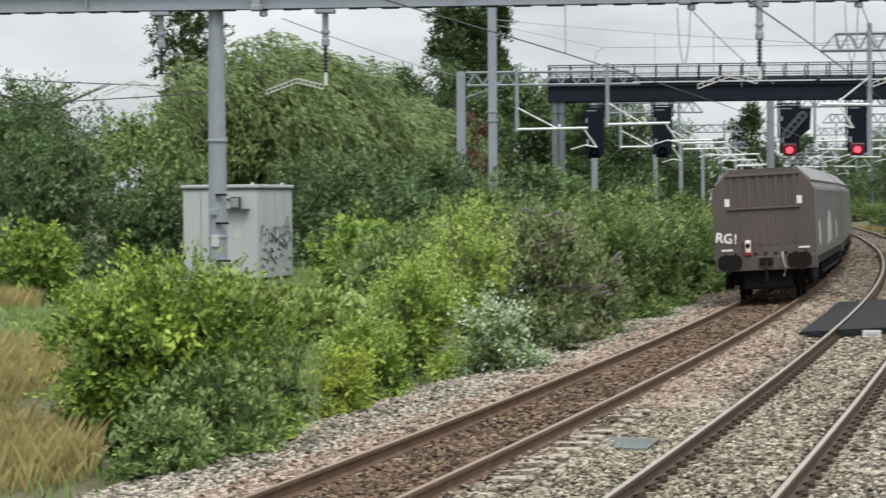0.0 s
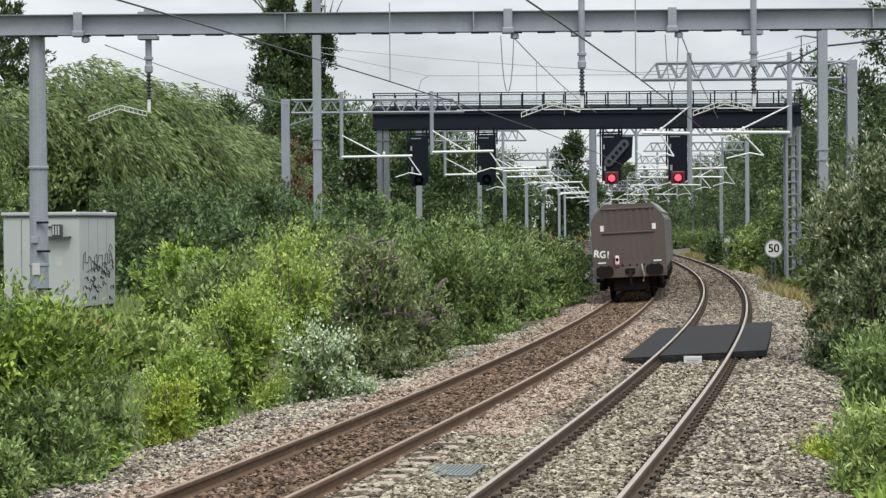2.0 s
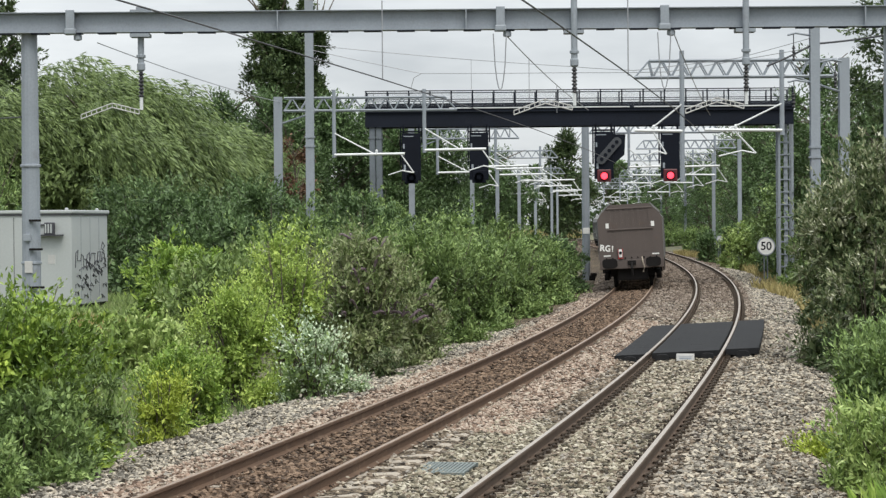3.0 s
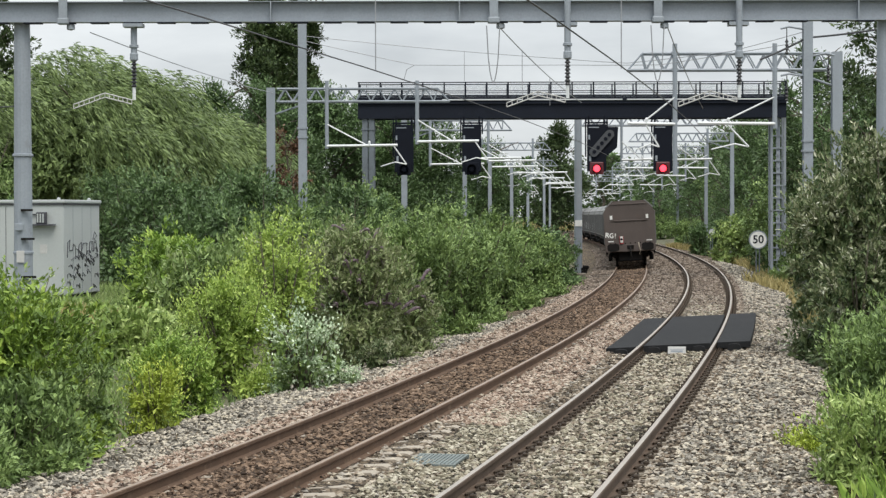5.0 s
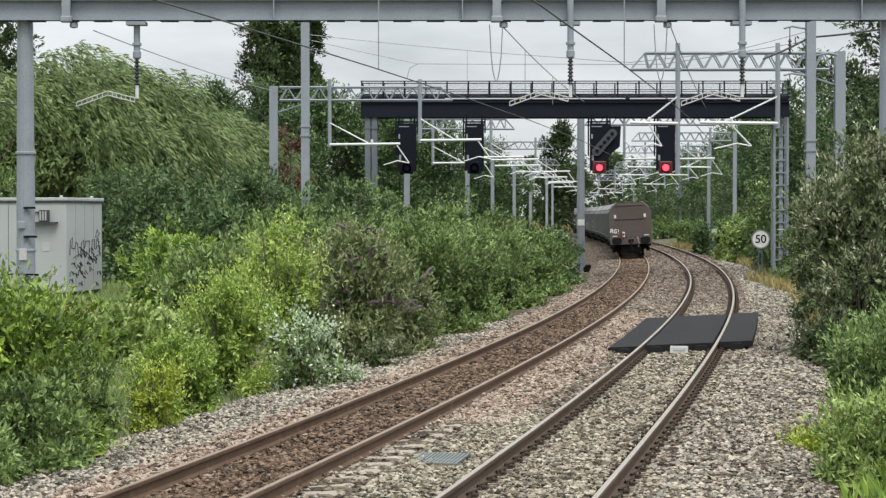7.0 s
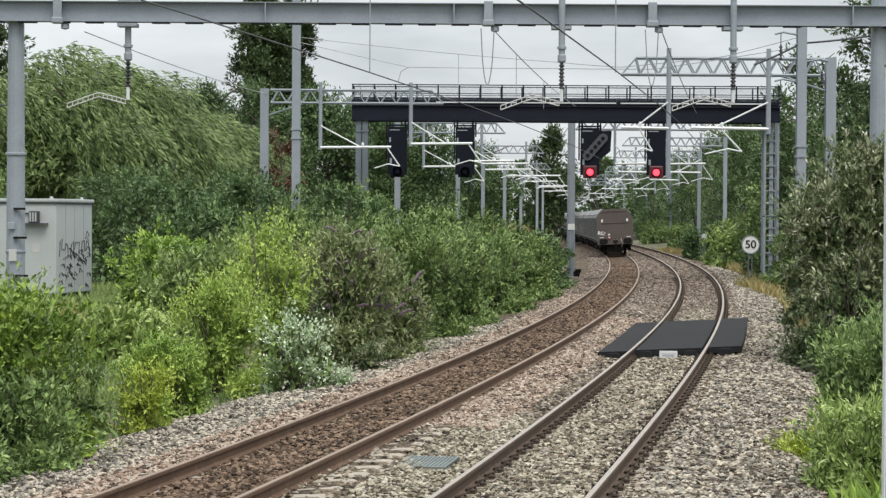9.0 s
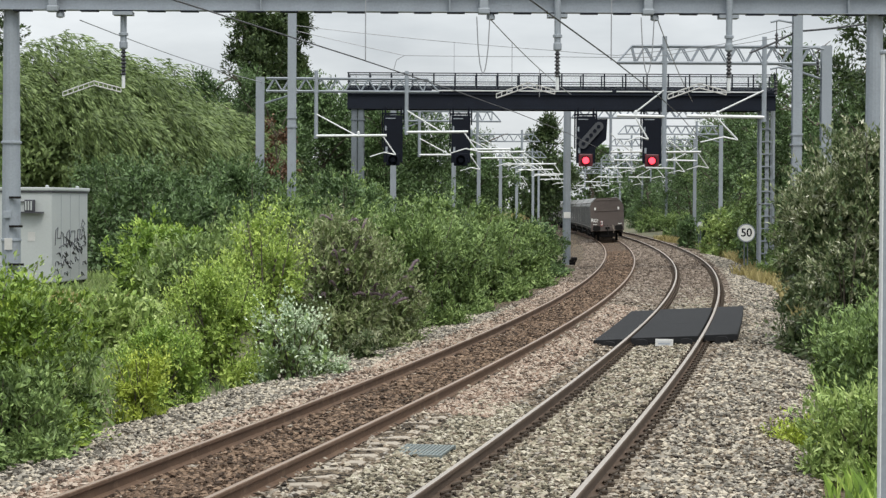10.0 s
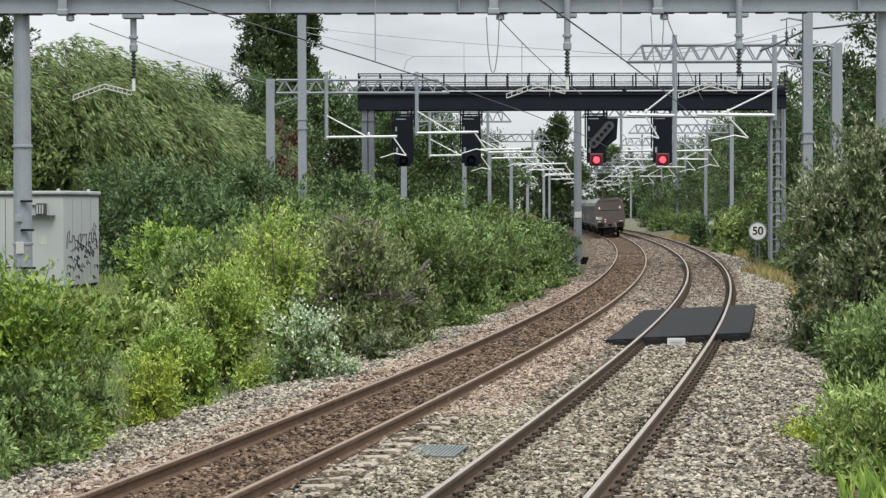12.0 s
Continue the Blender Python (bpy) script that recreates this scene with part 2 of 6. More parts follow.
L_SILVER = leaf_mat("silvery_leaves", [(0.120, 0.200, 0.090), (0.470, 0.580, 0.380), (0.800, 0.860, 0.700)])
L_SALLOW = leaf_mat("sallow_leaves", [(0.016, 0.030, 0.011), (0.052, 0.086, 0.032), (0.125, 0.165, 0.068), (0.300, 0.320, 0.190), (0.680, 0.690, 0.560)])
L_DEEP = leaf_mat("deep_green_leaves", [(0.025, 0.049, 0.009), (0.142, 0.228, 0.036), (0.378, 0.488, 0.085)])
L_DULL = leaf_mat("dull_purplish_leaves", [(0.041, 0.067, 0.026), (0.166, 0.229, 0.079), (0.229, 0.247, 0.133), (0.389, 0.470, 0.208)])
L_DEAD = leaf_mat("dead_brown_leaves", [(0.040, 0.022, 0.012), (0.110, 0.060, 0.034), (0.190, 0.110, 0.060)])
L_WILLOW = leaf_mat("willow_leaves", [(0.031, 0.051, 0.016), (0.120, 0.174, 0.054), (0.255, 0.335, 0.128)])
L_POPLAR = leaf_mat("poplar_leaves", [(0.024, 0.040, 0.018), (0.058, 0.092, 0.034), (0.120, 0.165, 0.060)])
L_YELLOW = leaf_mat("yellowing_weeds", [(0.110, 0.150, 0.028), (0.320, 0.400, 0.055), (0.520, 0.590, 0.130)])
L_DRY = leaf_mat("dry_grass", [(0.163, 0.143, 0.058), (0.325, 0.273, 0.116), (0.500, 0.429, 0.200)])
L_FLOWER = leaf_mat("purple_flowers", [(0.085, 0.058, 0.075), (0.165, 0.120, 0.140), (0.260, 0.205, 0.220)])


# ---- mesh tools ----
class Mesh:
    """Gathers boxes, tubes and plates of one part."""

    def __init__(self):
        self.v, self.f, self.mi = [], [], []

    def add(self, verts, faces, mi=0):
        k = len(self.v)
        self.v += [tuple(p) for p in verts]
        self.f += [tuple(i + k for i in q) for q in faces]
        self.mi += [mi] * len(faces)
        return self

    def box(self, lo, hi, mi=0, bevel=0.0):
        (a, b, c), (d, e, f) = lo, hi
        if bevel:
            s = bevel
            ring = lambda z, t: [(a + t, b + s, z), (a + s, b + t, z), (d - s, b + t, z), (d - t, b + s, z), (d - t, e - s, z), (d - s, e - t, z), (a + s, e - t, z), (a + t, e - s, z)]
            vs = ring(c, s * 0.5) + ring(c + s, 0) + ring(f - s, 0) + ring(f, s * 0.5)
            fs = [tuple(range(7, -1, -1)), tuple(range(24, 32))]
            for r in range(3):
                for i in range(8):
                    fs.append((r * 8 + i, r * 8 + (i + 1) % 8, r * 8 + 8 + (i + 1) % 8, r * 8 + 8 + i))
            return self.add(vs, fs, mi)
        vs = [(a, b, c), (d, b, c), (d, e, c), (a, e, c), (a, b, f), (d, b, f), (d, e, f), (a, e, f)]
        return self.add(vs, [(3, 2, 1, 0), (4, 5, 6, 7), (0, 1, 5, 4), (1, 2, 6, 5), (2, 3, 7, 6), (3, 0, 4, 7)], mi)

    def tube(self, p, q, r, r2=None, n=8, mi=0, turn=0.0):
        p, q = Vector(p), Vector(q)
        r2 = r if r2 is None else r2
        d = (q - p).normalized()
        u = d.orthogonal().normalized() if abs(d.z) < 0.99 else Vector((1, 0, 0))
        if abs(d.z) < 0.99:
            u = d.cross(Vector((0, 0, 1))).normalized()
        w = d.cross(u)
        vs = []
        for c, rad in ((p, r), (q, r2)):
            for i in range(n):
                t = 2 * math.pi * (i + turn) / n
                vs.append(c + u * math.cos(t) * rad + w * math.sin(t) * rad)
        fs = [(i, (i + 1) % n, n + (i + 1) % n, n + i) for i in range(n)] + [tuple(range(n - 1, -1, -1)), tuple(range(n, 2 * n))]
        return self.add(vs, fs, mi)

    def pipe(self, pts, r, n=6, mi=0):
        """One unbroken tube through the points."""
        pts = [Vector(p) for p in pts]
        vs = []
        for k, c in enumerate(pts):
            d = (pts[min(k + 1, len(pts) - 1)] - pts[max(k - 1, 0)]).normalized()
            u = d.cross(Vector((0.02, 0.01, 1))).normalized()
            w = d.cross(u)
            vs += [c + u * math.cos(2 * math.pi * i / n) * r + w * math.sin(2 * math.pi * i / n) * r for i in range(n)]
        m = len(pts)
        fs = [(k * n + i, k * n + (i + 1) % n, (k + 1) * n + (i + 1) % n, (k + 1) * n + i) for k in range(m - 1) for i in range(n)]
        return self.add(vs, fs + [tuple(range(n - 1, -1, -1)), tuple(range((m - 1) * n, m * n))], mi)

    def prism(self, outline, y0, y1, mi=0):
        """An outline of (x, z) drawn out from y0 to y1."""
        n = len(outline)
        vs = [(x, y0, z) for x, z in outline] + [(x, y1, z) for x, z in outline]
        fs = [(i, (i + 1) % n, n + (i + 1) % n, n + i) for i in range(n)] + [tuple(range(n - 1, -1, -1)), tuple(range(n, 2 * n))]
        return self.add(vs, fs, mi)

    def lathe(self, rings, axis="z", n=12, mi=0, at=(0, 0, 0), caps=True):
        """Rings of (radius, height) turned round an axis."""
        vs = []
        for r, h in rings:
            for i in range(n):
                t = 2 * math.pi * i / n
                a, b = r * math.cos(t), r * math.sin(t)
                p = {"z": (a, b, h), "x": (h, a, b), "y": (b, h, a)}[axis]
                vs.append((p[0] + at[0], p[1] + at[1], p[2] + at[2]))
        fs = []
        for k in range(len(rings) - 1):
            for i in range(n):
                fs.append((k * n + i, k * n + (i + 1) % n, (k + 1) * n + (i + 1) % n, (k + 1) * n + i))
        if caps:
            fs += [tuple(range(n - 1, -1, -1)), tuple(range((len(rings) - 1) * n, len(rings) * n))]
        return self.add(vs, fs, mi)


def to_mesh(name, shape, mats):
    me = bpy.data.meshes.new(name)
    me.from_pydata(shape.v, [], shape.f)
    for m in mats if isinstance(mats, (list, tuple)) else [mats]:
        me.materials.append(m)
    me.polygons.foreach_set("material_index", shape.mi)
    bm = bmesh.new()
    bm.from_mesh(me)
    bmesh.ops.recalc_face_normals(bm, faces=bm.faces)
    bm.to_mesh(me)
    bm.free()
    return me


def part(name, shape, mats, parent=None, label="", m=None):
    """One mesh object under a thing or a part."""
    me = shape if isinstance(shape, bpy.types.Mesh) else to_mesh(name, shape, mats)
    ob = new(name, me)
    if parent is not None:
        ob.parent = parent
    if m is not None:
        ob.matrix_basis = m
    if label:
        tagged(ob, label)
    return ob


def thing(name, m, label, category, group="", kind=""):
    ob = new(name)
    ob.matrix_basis = m
    ob.empty_display_size = 0.3
    return tagged(ob, label, category, group, kind)


def flat_mesh(name, verts, faces, material, facets=True):
    """A large mesh straight from arrays of triangles or quads."""
    me = bpy.data.meshes.new(name)
    verts, faces = np.asarray(verts, np.float32), np.asarray(faces, np.int32)
    k = faces.shape[1]
    me.vertices.add(len(verts))
    me.vertices.foreach_set("co", verts.ravel())
    me.loops.add(faces.size)
    me.loops.foreach_set("vertex_index", faces.ravel())
    me.polygons.add(len(faces))
    me.polygons.foreach_set("loop_start", np.arange(0, faces.size, k, dtype=np.int32))
    me.materials.append(material)
    me.update(calc_edges=True)
    me.validate()
    if facets:
        me.shade_flat()
    return me


# ---- the line of the tracks ----
class Line:
    """A curved track's centre line: distance along it, place and heading (to the right of +y)."""

    def __init__(self, x0, y0, heading, bends, length=520.0, back=34.0):
        knots = [0, 40, 80, 120, 160, 200, 260, 340]
        s = np.arange(-back, length, 0.5)
        kap = np.interp(s, knots, bends) * 1e-3
        th = np.concatenate([[0], np.cumsum((kap[1:] + kap[:-1]) * 0.25)])
        i0 = int(back * 2)
        th += heading - th[i0]
        mid = (th[1:] + th[:-1]) / 2
        x, y = np.concatenate([[0], np.cumsum(np.sin(mid) * 0.5)]), np.concatenate([[0], np.cumsum(np.cos(mid) * 0.5)])
        self.s, self.x, self.y, self.th = s, x - x[i0] + x0, y - y[i0] + y0, th

    def at(self, s, off=0.0):
        x, y, th = (np.interp(s, self.s, a) for a in (self.x, self.y, self.th))
        return x + off * np.cos(th), y - off * np.sin(th), th

    def x_at(self, y):
        return np.interp(y, self.y, self.x)

    def s_at(self, y):
        return np.interp(y, self.y, self.s)


LINE_R = Line(-0.004, 16.0, 0.1867, [-0.748, -1.135, -1.048, -0.579, -0.387, -0.399, -0.429, -0.444])
LINE_L = Line(-3.223, 16.0, 0.1974, [-1.347, -1.283, -0.82, -0.541, -0.508, -0.418, -0.357, -0.326])
CANT = 0.073


def smooth(a, b, v):
    t = np.clip((v - a) / (b - a), 0, 1)
    return t * t * (3 - 2 * t)


def ground_z(x, y):
    """The height of the ground: low under the ballast, a bank on the left, a slight rise on the right."""
    x, y = np.asarray(x, float), np.asarray(y, float)
    u = x - LINE_R.x_at(y)
    left = smooth(-7.0, -13.5, u) * 0.75 + smooth(-18, -45, u) * 0.6
    right = smooth(2.6, 3.8, u) * 0.2 + smooth(4.0, 9.0, u) * 0.3
    bumps = 0.06 * np.sin(x * 1.3 + 0.7 * y) + 0.05 * np.sin(y * 0.9 - x * 0.5)
    return -0.47 + left + right + bumps * np.clip(left + right, 0, 0.6) * 1.6


# ---- ground, ballast, tracks ----
def build_ground():
    xs = np.concatenate([[-3000, -900, -300, -120, -70], np.arange(-45, 60.1, 1.0), [70, 90, 120, 300, 900, 3000]])
    ys = np.concatenate([[-1500, -300, -80, -30, -10], np.arange(0, 280.1, 1.5), np.arange(284, 561, 4.0), [600, 700, 900, 1200, 4000]])
    gx, gy = np.meshgrid(xs, ys)
    gz = ground_z(gx, gy)
    n, m = gx.shape
    idx = np.arange(n * m).reshape(n, m)
    faces = np.stack([idx[:-1, :-1], idx[:-1, 1:], idx[1:, 1:], idx[1:, :-1]], -1).reshape(-1, 4)
    ob = new("ground", flat_mesh("ground", np.stack([gx, gy, gz], -1).reshape(-1, 3), faces, M_EARTH, False))
    tagged(ob, "weedy brown and green earth of the lineside", "ground", kind="structure")


# cross-section of the ballast: offset from the right-hand track, height
SECTION = [(-7.0, -0.52), (-6.0, -0.32), (-4.8, -0.20), (-4.0, -0.185), (-3.3, -0.15), (-2.5, -0.094), (-2.0, -0.082), (-1.55, -0.13),
           (-1.0, -0.172), (-0.9, -0.212), (-0.62, -0.205), (-0.5, -0.158), (0.0, -0.138), (0.5, -0.108), (0.62, -0.142), (0.9, -0.126), (1.0, -0.085), (1.4, -0.075), (2.1, -0.15), (2.8, -0.30), (3.6, -0.52)]


def bed_z(off):
    return np.interp(off, [p[0] for p in SECTION], [p[1] for p in SECTION])


def offset_of(x, y):
    s = LINE_R.s_at(y)
    cx, cy, th = LINE_R.at(s)
    return (x - cx) * np.cos(th)


def build_ballast():
    s = np.concatenate([np.arange(-30, 40, 0.5), np.arange(40, 480, 2.0)])
    offs = np.array([p[0] for p in SECTION])
    v = []
    rng = np.random.default_rng(3)
    for o in offs:
        x, y, th = LINE_R.at(s, o)
        v.append(np.stack([x, y, np.full_like(x, bed_z(o)) + rng.normal(0, 0.008, len(x))], -1))
    v = np.array(v)
    n, m = v.shape[:2]
    idx = np.arange(n * m).reshape(n, m)
    faces = np.stack([idx[:-1, :-1], idx[1:, :-1], idx[1:, 1:], idx[:-1, 1:]], -1).reshape(-1, 4)
    ob = new("ballast_bed", flat_mesh("ballast_bed", v.reshape(-1, 3), faces, M_GRIT, False))
    tagged(ob, "crushed stone bed under both tracks, darkened for shade between stones", "ballast", kind="structure")
    # the stained strip between the rails of the left-hand track
    v = []
    s2 = np.arange(-30, 300, 1.0)
    for o, z in ((-0.95, -0.18), (-0.68, -0.168), (0.0, -0.138), (0.68, -0.103), (0.85, -0.098)):
        x, y, th = LINE_L.at(s2, o)
        v.append(np.stack([x, y, np.full_like(x, z + 0.006)], -1))
    v = np.array(v)
    n, m = v.shape[:2]
    idx = np.arange(n * m).reshape(n, m)
    faces = np.stack([idx[:-1, :-1], idx[1:, :-1], idx[1:, 1:], idx[:-1, 1:]], -1).reshape(-1, 4)
    ob = new("stained_ballast", flat_mesh("stained_ballast", v.reshape(-1, 3), faces, M_GRIT_BROWN, False))
    tagged(ob, "rust-brown stained stone between the rails", "ballast", kind="structure")


def scatter_stones(name, n, s0, s1, o0, o1, material, label, line=None, size=(0.023, 0.052), seed=1, lift=0.0, near=1.6):
    """Loose angular stones lying on the bed."""
    line = line or LINE_R
    rng = np.random.default_rng(seed)
    s = s0 + (s1 - s0) * rng.random(n) ** near
    o = rng.uniform(o0, o1, n)
    x, y, th = line.at(s, o)
    if line is LINE_R:
        keep = (np.abs(x - LINE_L.x_at(y)) > 0.72) & ((np.abs(np.abs(o) - 0.7525) > 0.17) | (rng.random(n) < 0.2))
        bare = (y > 20.5) & (y < 27.0) & (np.abs(x - LINE_L.x_at(y) - 1.06) < 0.24)
        keep &= ~bare | (rng.random(n) < 0.5)
        s, x, y, n = s[keep], x[keep], y[keep], int(keep.sum())
    z = bed_z(offset_of(x, y)) + lift
    base = np.array([(1, 0, 0), (-1, 0, 0), (0, 1, 0), (0, -1, 0), (0, 0, 1), (0, 0, -1)], float)
    tri = np.array([(0, 2, 4), (2, 1, 4), (1, 3, 4), (3, 0, 4), (2, 0, 5), (1, 2, 5), (3, 1, 5), (0, 3, 5)])
    r = rng.uniform(size[0], size[1], (n, 1, 1)) * np.clip(0.85 + 0.009 * (s - s0), 0.85, 1.6)[:, None, None]
    p = base[None] * r * rng.uniform(0.45, 1.45, (n, 6, 1))
    a, b, c = rng.uniform(0, 2 * np.pi, (3, n))
    ca, sa_, cb, sb = np.cos(a), np.sin(a), np.cos(b), np.sin(b)
    X = p[..., 0] * ca[:, None] - p[..., 1] * sa_[:, None]
    Y = p[..., 0] * sa_[:, None] + p[..., 1] * ca[:, None]
    Z = p[..., 2]
    Y, Z = Y * cb[:, None] - Z * sb[:, None], Y * sb[:, None] + Z * cb[:, None]
    v = np.stack([X + x[:, None], Y + y[:, None], Z * 0.62 + (z + rng.uniform(-0.012, 0.022, n))[:, None]], -1)
    f = tri[None] + (np.arange(n) * 6)[:, None, None]
    ob = new(name, flat_mesh(name, v.reshape(-1, 3), f.reshape(-1, 3), material))
    return tagged(ob, label, "ballast", kind="stuff")


RAIL = [(-0.075, -0.159), (0.075, -0.159), (0.075, -0.146), (0.015, -0.128), (0.010, -0.052), (0.035, -0.038), (0.035, -0.008), (0.026, 0.0),
        (-0.026, 0.0), (-0.035, -0.008), (-0.035, -0.038), (-0.010, -0.052), (-0.015, -0.128), (-0.075, -0.146)]


def build_track(line, head, name_label, far, waist, seat):
    track = thing("railway_track", Matrix(), name_label, "track", "curving tracks", "structure")
    s = np.concatenate([np.arange(-30, 60, 1.0), np.arange(60, far, 2.0)])
    for off, dz in ((-0.7525, 0.0), (0.7525, CANT)):
        v, mi = [], []
        for ro, rz in RAIL:
            x, y, th = line.at(s, off + ro)
            v.append(np.stack([x, y, np.full_like(x, rz + dz)], -1))
        v = np.array(v)
        n, m = v.shape[:2]
        idx = np.arange(n * m).reshape(n, m)
        nxt = np.roll(idx, -1, 0)
        f = np.stack([idx[:, :-1], nxt[:, :-1], nxt[:, 1:], idx[:, 1:]], -1)
        me = flat_mesh("rail", v.reshape(-1, 3), f.reshape(-1, 4), M_RUST if head is M_HEAD_DULL else M_RUST_DARK)
        me.materials.append(head)
        which = np.zeros((n, m - 1), np.int32)
        which[7] = 1
        me.polygons.foreach_set("material_index", which.ravel())
        ob = new("rail", me)
        ob.parent = track
    # sleepers and their clips
    sl = Mesh()
    sl.prism([(-1.25, -0.2), (1.25, -0.2), (1.25, -0.02), (1.2, 0.0), (0.55, 0.0), (0.45, -waist), (-0.45, -waist), (-0.55, 0.0), (-1.2, 0.0), (-1.25, -0.02)], -0.125, 0.125)
    me = to_mesh("sleeper", sl, M_SLEEPER)
    cl = Mesh()
    for sx in (-0.7525, 0.7525):
        for k in (-1, 1):
            cl.box((sx + k * 0.115 - 0.05, -0.075, 0.0), (sx + k * 0.115 + 0.05, 0.075, 0.014))
            cl.box((sx + k * 0.135 - 0.03, -0.05, 0.014), (sx + k * 0.135 + 0.03, 0.05, 0.045), bevel=0.01)
            cl.pipe([(sx + k * 0.15, 0.09, 0.03), (sx + k * 0.15, -0.02, 0.075), (sx + k * 0.08, -0.07, 0.06), (sx + k * 0.055, 0.02, 0.035), (sx + k * 0.10, 0.08, 0.05)], 0.012, 5)
    cme = to_mesh("fastening", cl, M_CLIP)
    tilt = math.degrees(math.atan(CANT / 1.505))
    for i in range(150):
        x, y, th = line.at(-6 + i * 0.62)
        m = pose(x, y, CANT / 2 - seat, 0, 0, -math.degrees(th)) @ pose(0, 0, 0, 0, -tilt, 0)
        part("sleeper", me, None, track, m=m)
        if head is M_HEAD:
            part("fastening", cme, None, track, m=m)
    return track


def build_crossing():
    """Rubber road panels between and outside the rails of the right-hand track."""
    s0, s1 = float(LINE_R.s_at(43.0)), float(LINE_R.s_at(55.3))
    deck = thing("crossing_deck", Matrix(), "flat black rubber crossing panels laid over the rails", "crossing deck")
    for a, b, dz in ((-1.42, -0.80, -0.035), (-0.67, 0.67, 0.035), (0.80, 1.46, 0.10)):
        n = 5
        for k in range(n):
            c0, c1 = s0 + (s1 - s0) * k / n + 0.004, s0 + (s1 - s0) * (k + 1) / n - 0.004
            vs = []
            for z in (-0.12, -0.01, 0.0):
                for sv in np.linspace(c0, c1, 4):
                    for o in (a, b):
                        e = 0.012 if z == 0.0 else 0.0
                        x, y, th = LINE_R.at(sv, o + (e if o == a else -e))
                        vs.append((x, y, z + dz + CANT / 1.505 * (o - (a + b) / 2)))
            fs = []
            for r in range(2):
                for j in range(3):
                    q = r * 8 + j * 2
                    fs += [(q, q + 8, q + 10, q + 2), (q + 1, q + 3, q + 11, q + 9)]
                q = r * 8
                fs += [(q, q + 1, q + 9, q + 8), (q + 6, q + 14, q + 15, q + 7)]
            for j in range(3):
                q = 16 + j * 2
                fs.append((q, q + 1, q + 3, q + 2))
            part("panel", Mesh().add(vs, fs), M_RUBBER, deck)
    # stops at the near end and the white marker board
    for o, dz in ((-1.1, -0.05), (-0.45, 0.0), (0.45, 0.03), (1.15, 0.08)):
        x, y, th = LINE_R.at(s0 - 0.12, o)
        part("end_restraint", Mesh().prism([(-0.15, -0.16), (0.15, -0.16), (0.11, -0.03), (0.04, -0.01), (-0.04, -0.01), (-0.11, -0.03)], -0.05, 0.06), M_RUBBER, deck, m=pose(x, y, dz, 0, 0, -math.degrees(th)))
    x, y, th = LINE_R.at(s0 - 0.3, 0.02)
    board = Mesh().box((-0.18, -0.03, -0.19), (0.18, 0.03, 0.01), bevel=0.012).box((-0.15, 0.03, -0.2), (0.15, 0.2, -0.14))
    board = part("marker_board", board, M_BOARD, deck, "weathered white marker board", pose(x, y, 0.0, -12, 0, -math.degrees(th)))
    for za, zb, half in ((-0.055, -0.045, 0.14), (-0.10, -0.07, 0.12), (-0.145, -0.13, 0.13)):
        part("lettering_bar", Mesh().box((-half, -0.034, za), (half, -0.029, zb)), M_GALV, board)


def build_grating():
    m = pose(-0.02, 23.95, -0.085, 2, 0, -12)
    g = thing("cable_grating", m, "grey-green slotted grating lying on ballast between tracks", "grating")
    for y in (-0.40, 0.36):
        part("frame_bar", Mesh().box((-0.29, y, -0.05), (0.29, y + 0.04, 0.0)), M_GRATE, g)
    slat = to_mesh("slat", Mesh().box((-0.017, -0.36, -0.03), (0.013, 0.36, 0.0), bevel=0.006), M_GRATE)
    for i in range(13):
        part("slat", slat, None, g, m=pose(-0.264 + i * 0.044, 0, 0))


# ---- overhead line structures ----
def insulator(shape, x, y, z0, z1, r=0.085, discs=6):
    shape.tube((x, y, z0), (x, y, z1), 0.03, n=8)
    for i in range(discs):
        z = z0 + (z1 - z0) * (i + 0.5) / discs
        shape.lathe([(0.03, z + 0.03), (r, z - 0.015), (r * 0.9, z - 0.03), (0.03, z - 0.012)], n=10, at=(x, y, 0))


def h_column(shape, z0, z1, w=0.3, d=0.3, t=0.025):
    shape.box((-w / 2, -d / 2, z0), (w / 2, -d / 2 + t, z1)).box((-w / 2, d / 2 - t, z0), (w / 2, d / 2, z1)).box((-t / 2, -d / 2 + t, z0), (t / 2, d / 2 - t, z1))


def i_beam(x0, x1, z0, z1, y, half, flange, web):
    """A rolled beam along x."""
    o = [(-half, z0), (half, z0), (half, z0 + flange), (web, z0 + flange), (web, z1 - flange), (half, z1 - flange), (half, z1), (-half, z1), (-half, z1 - flange), (-web, z1 - flange), (-web, z0 + flange), (-half, z0 + flange)]
    n = len(o)
    vs = [(x0, y + a, z) for a, z in o] + [(x1, y + a, z) for a, z in o]
    return Mesh().add(vs, [(i, (i + 1) % n, n + (i + 1) % n, n + i) for i in range(n)] + [tuple(range(n - 1, -1, -1)), tuple(range(n, 2 * n))])


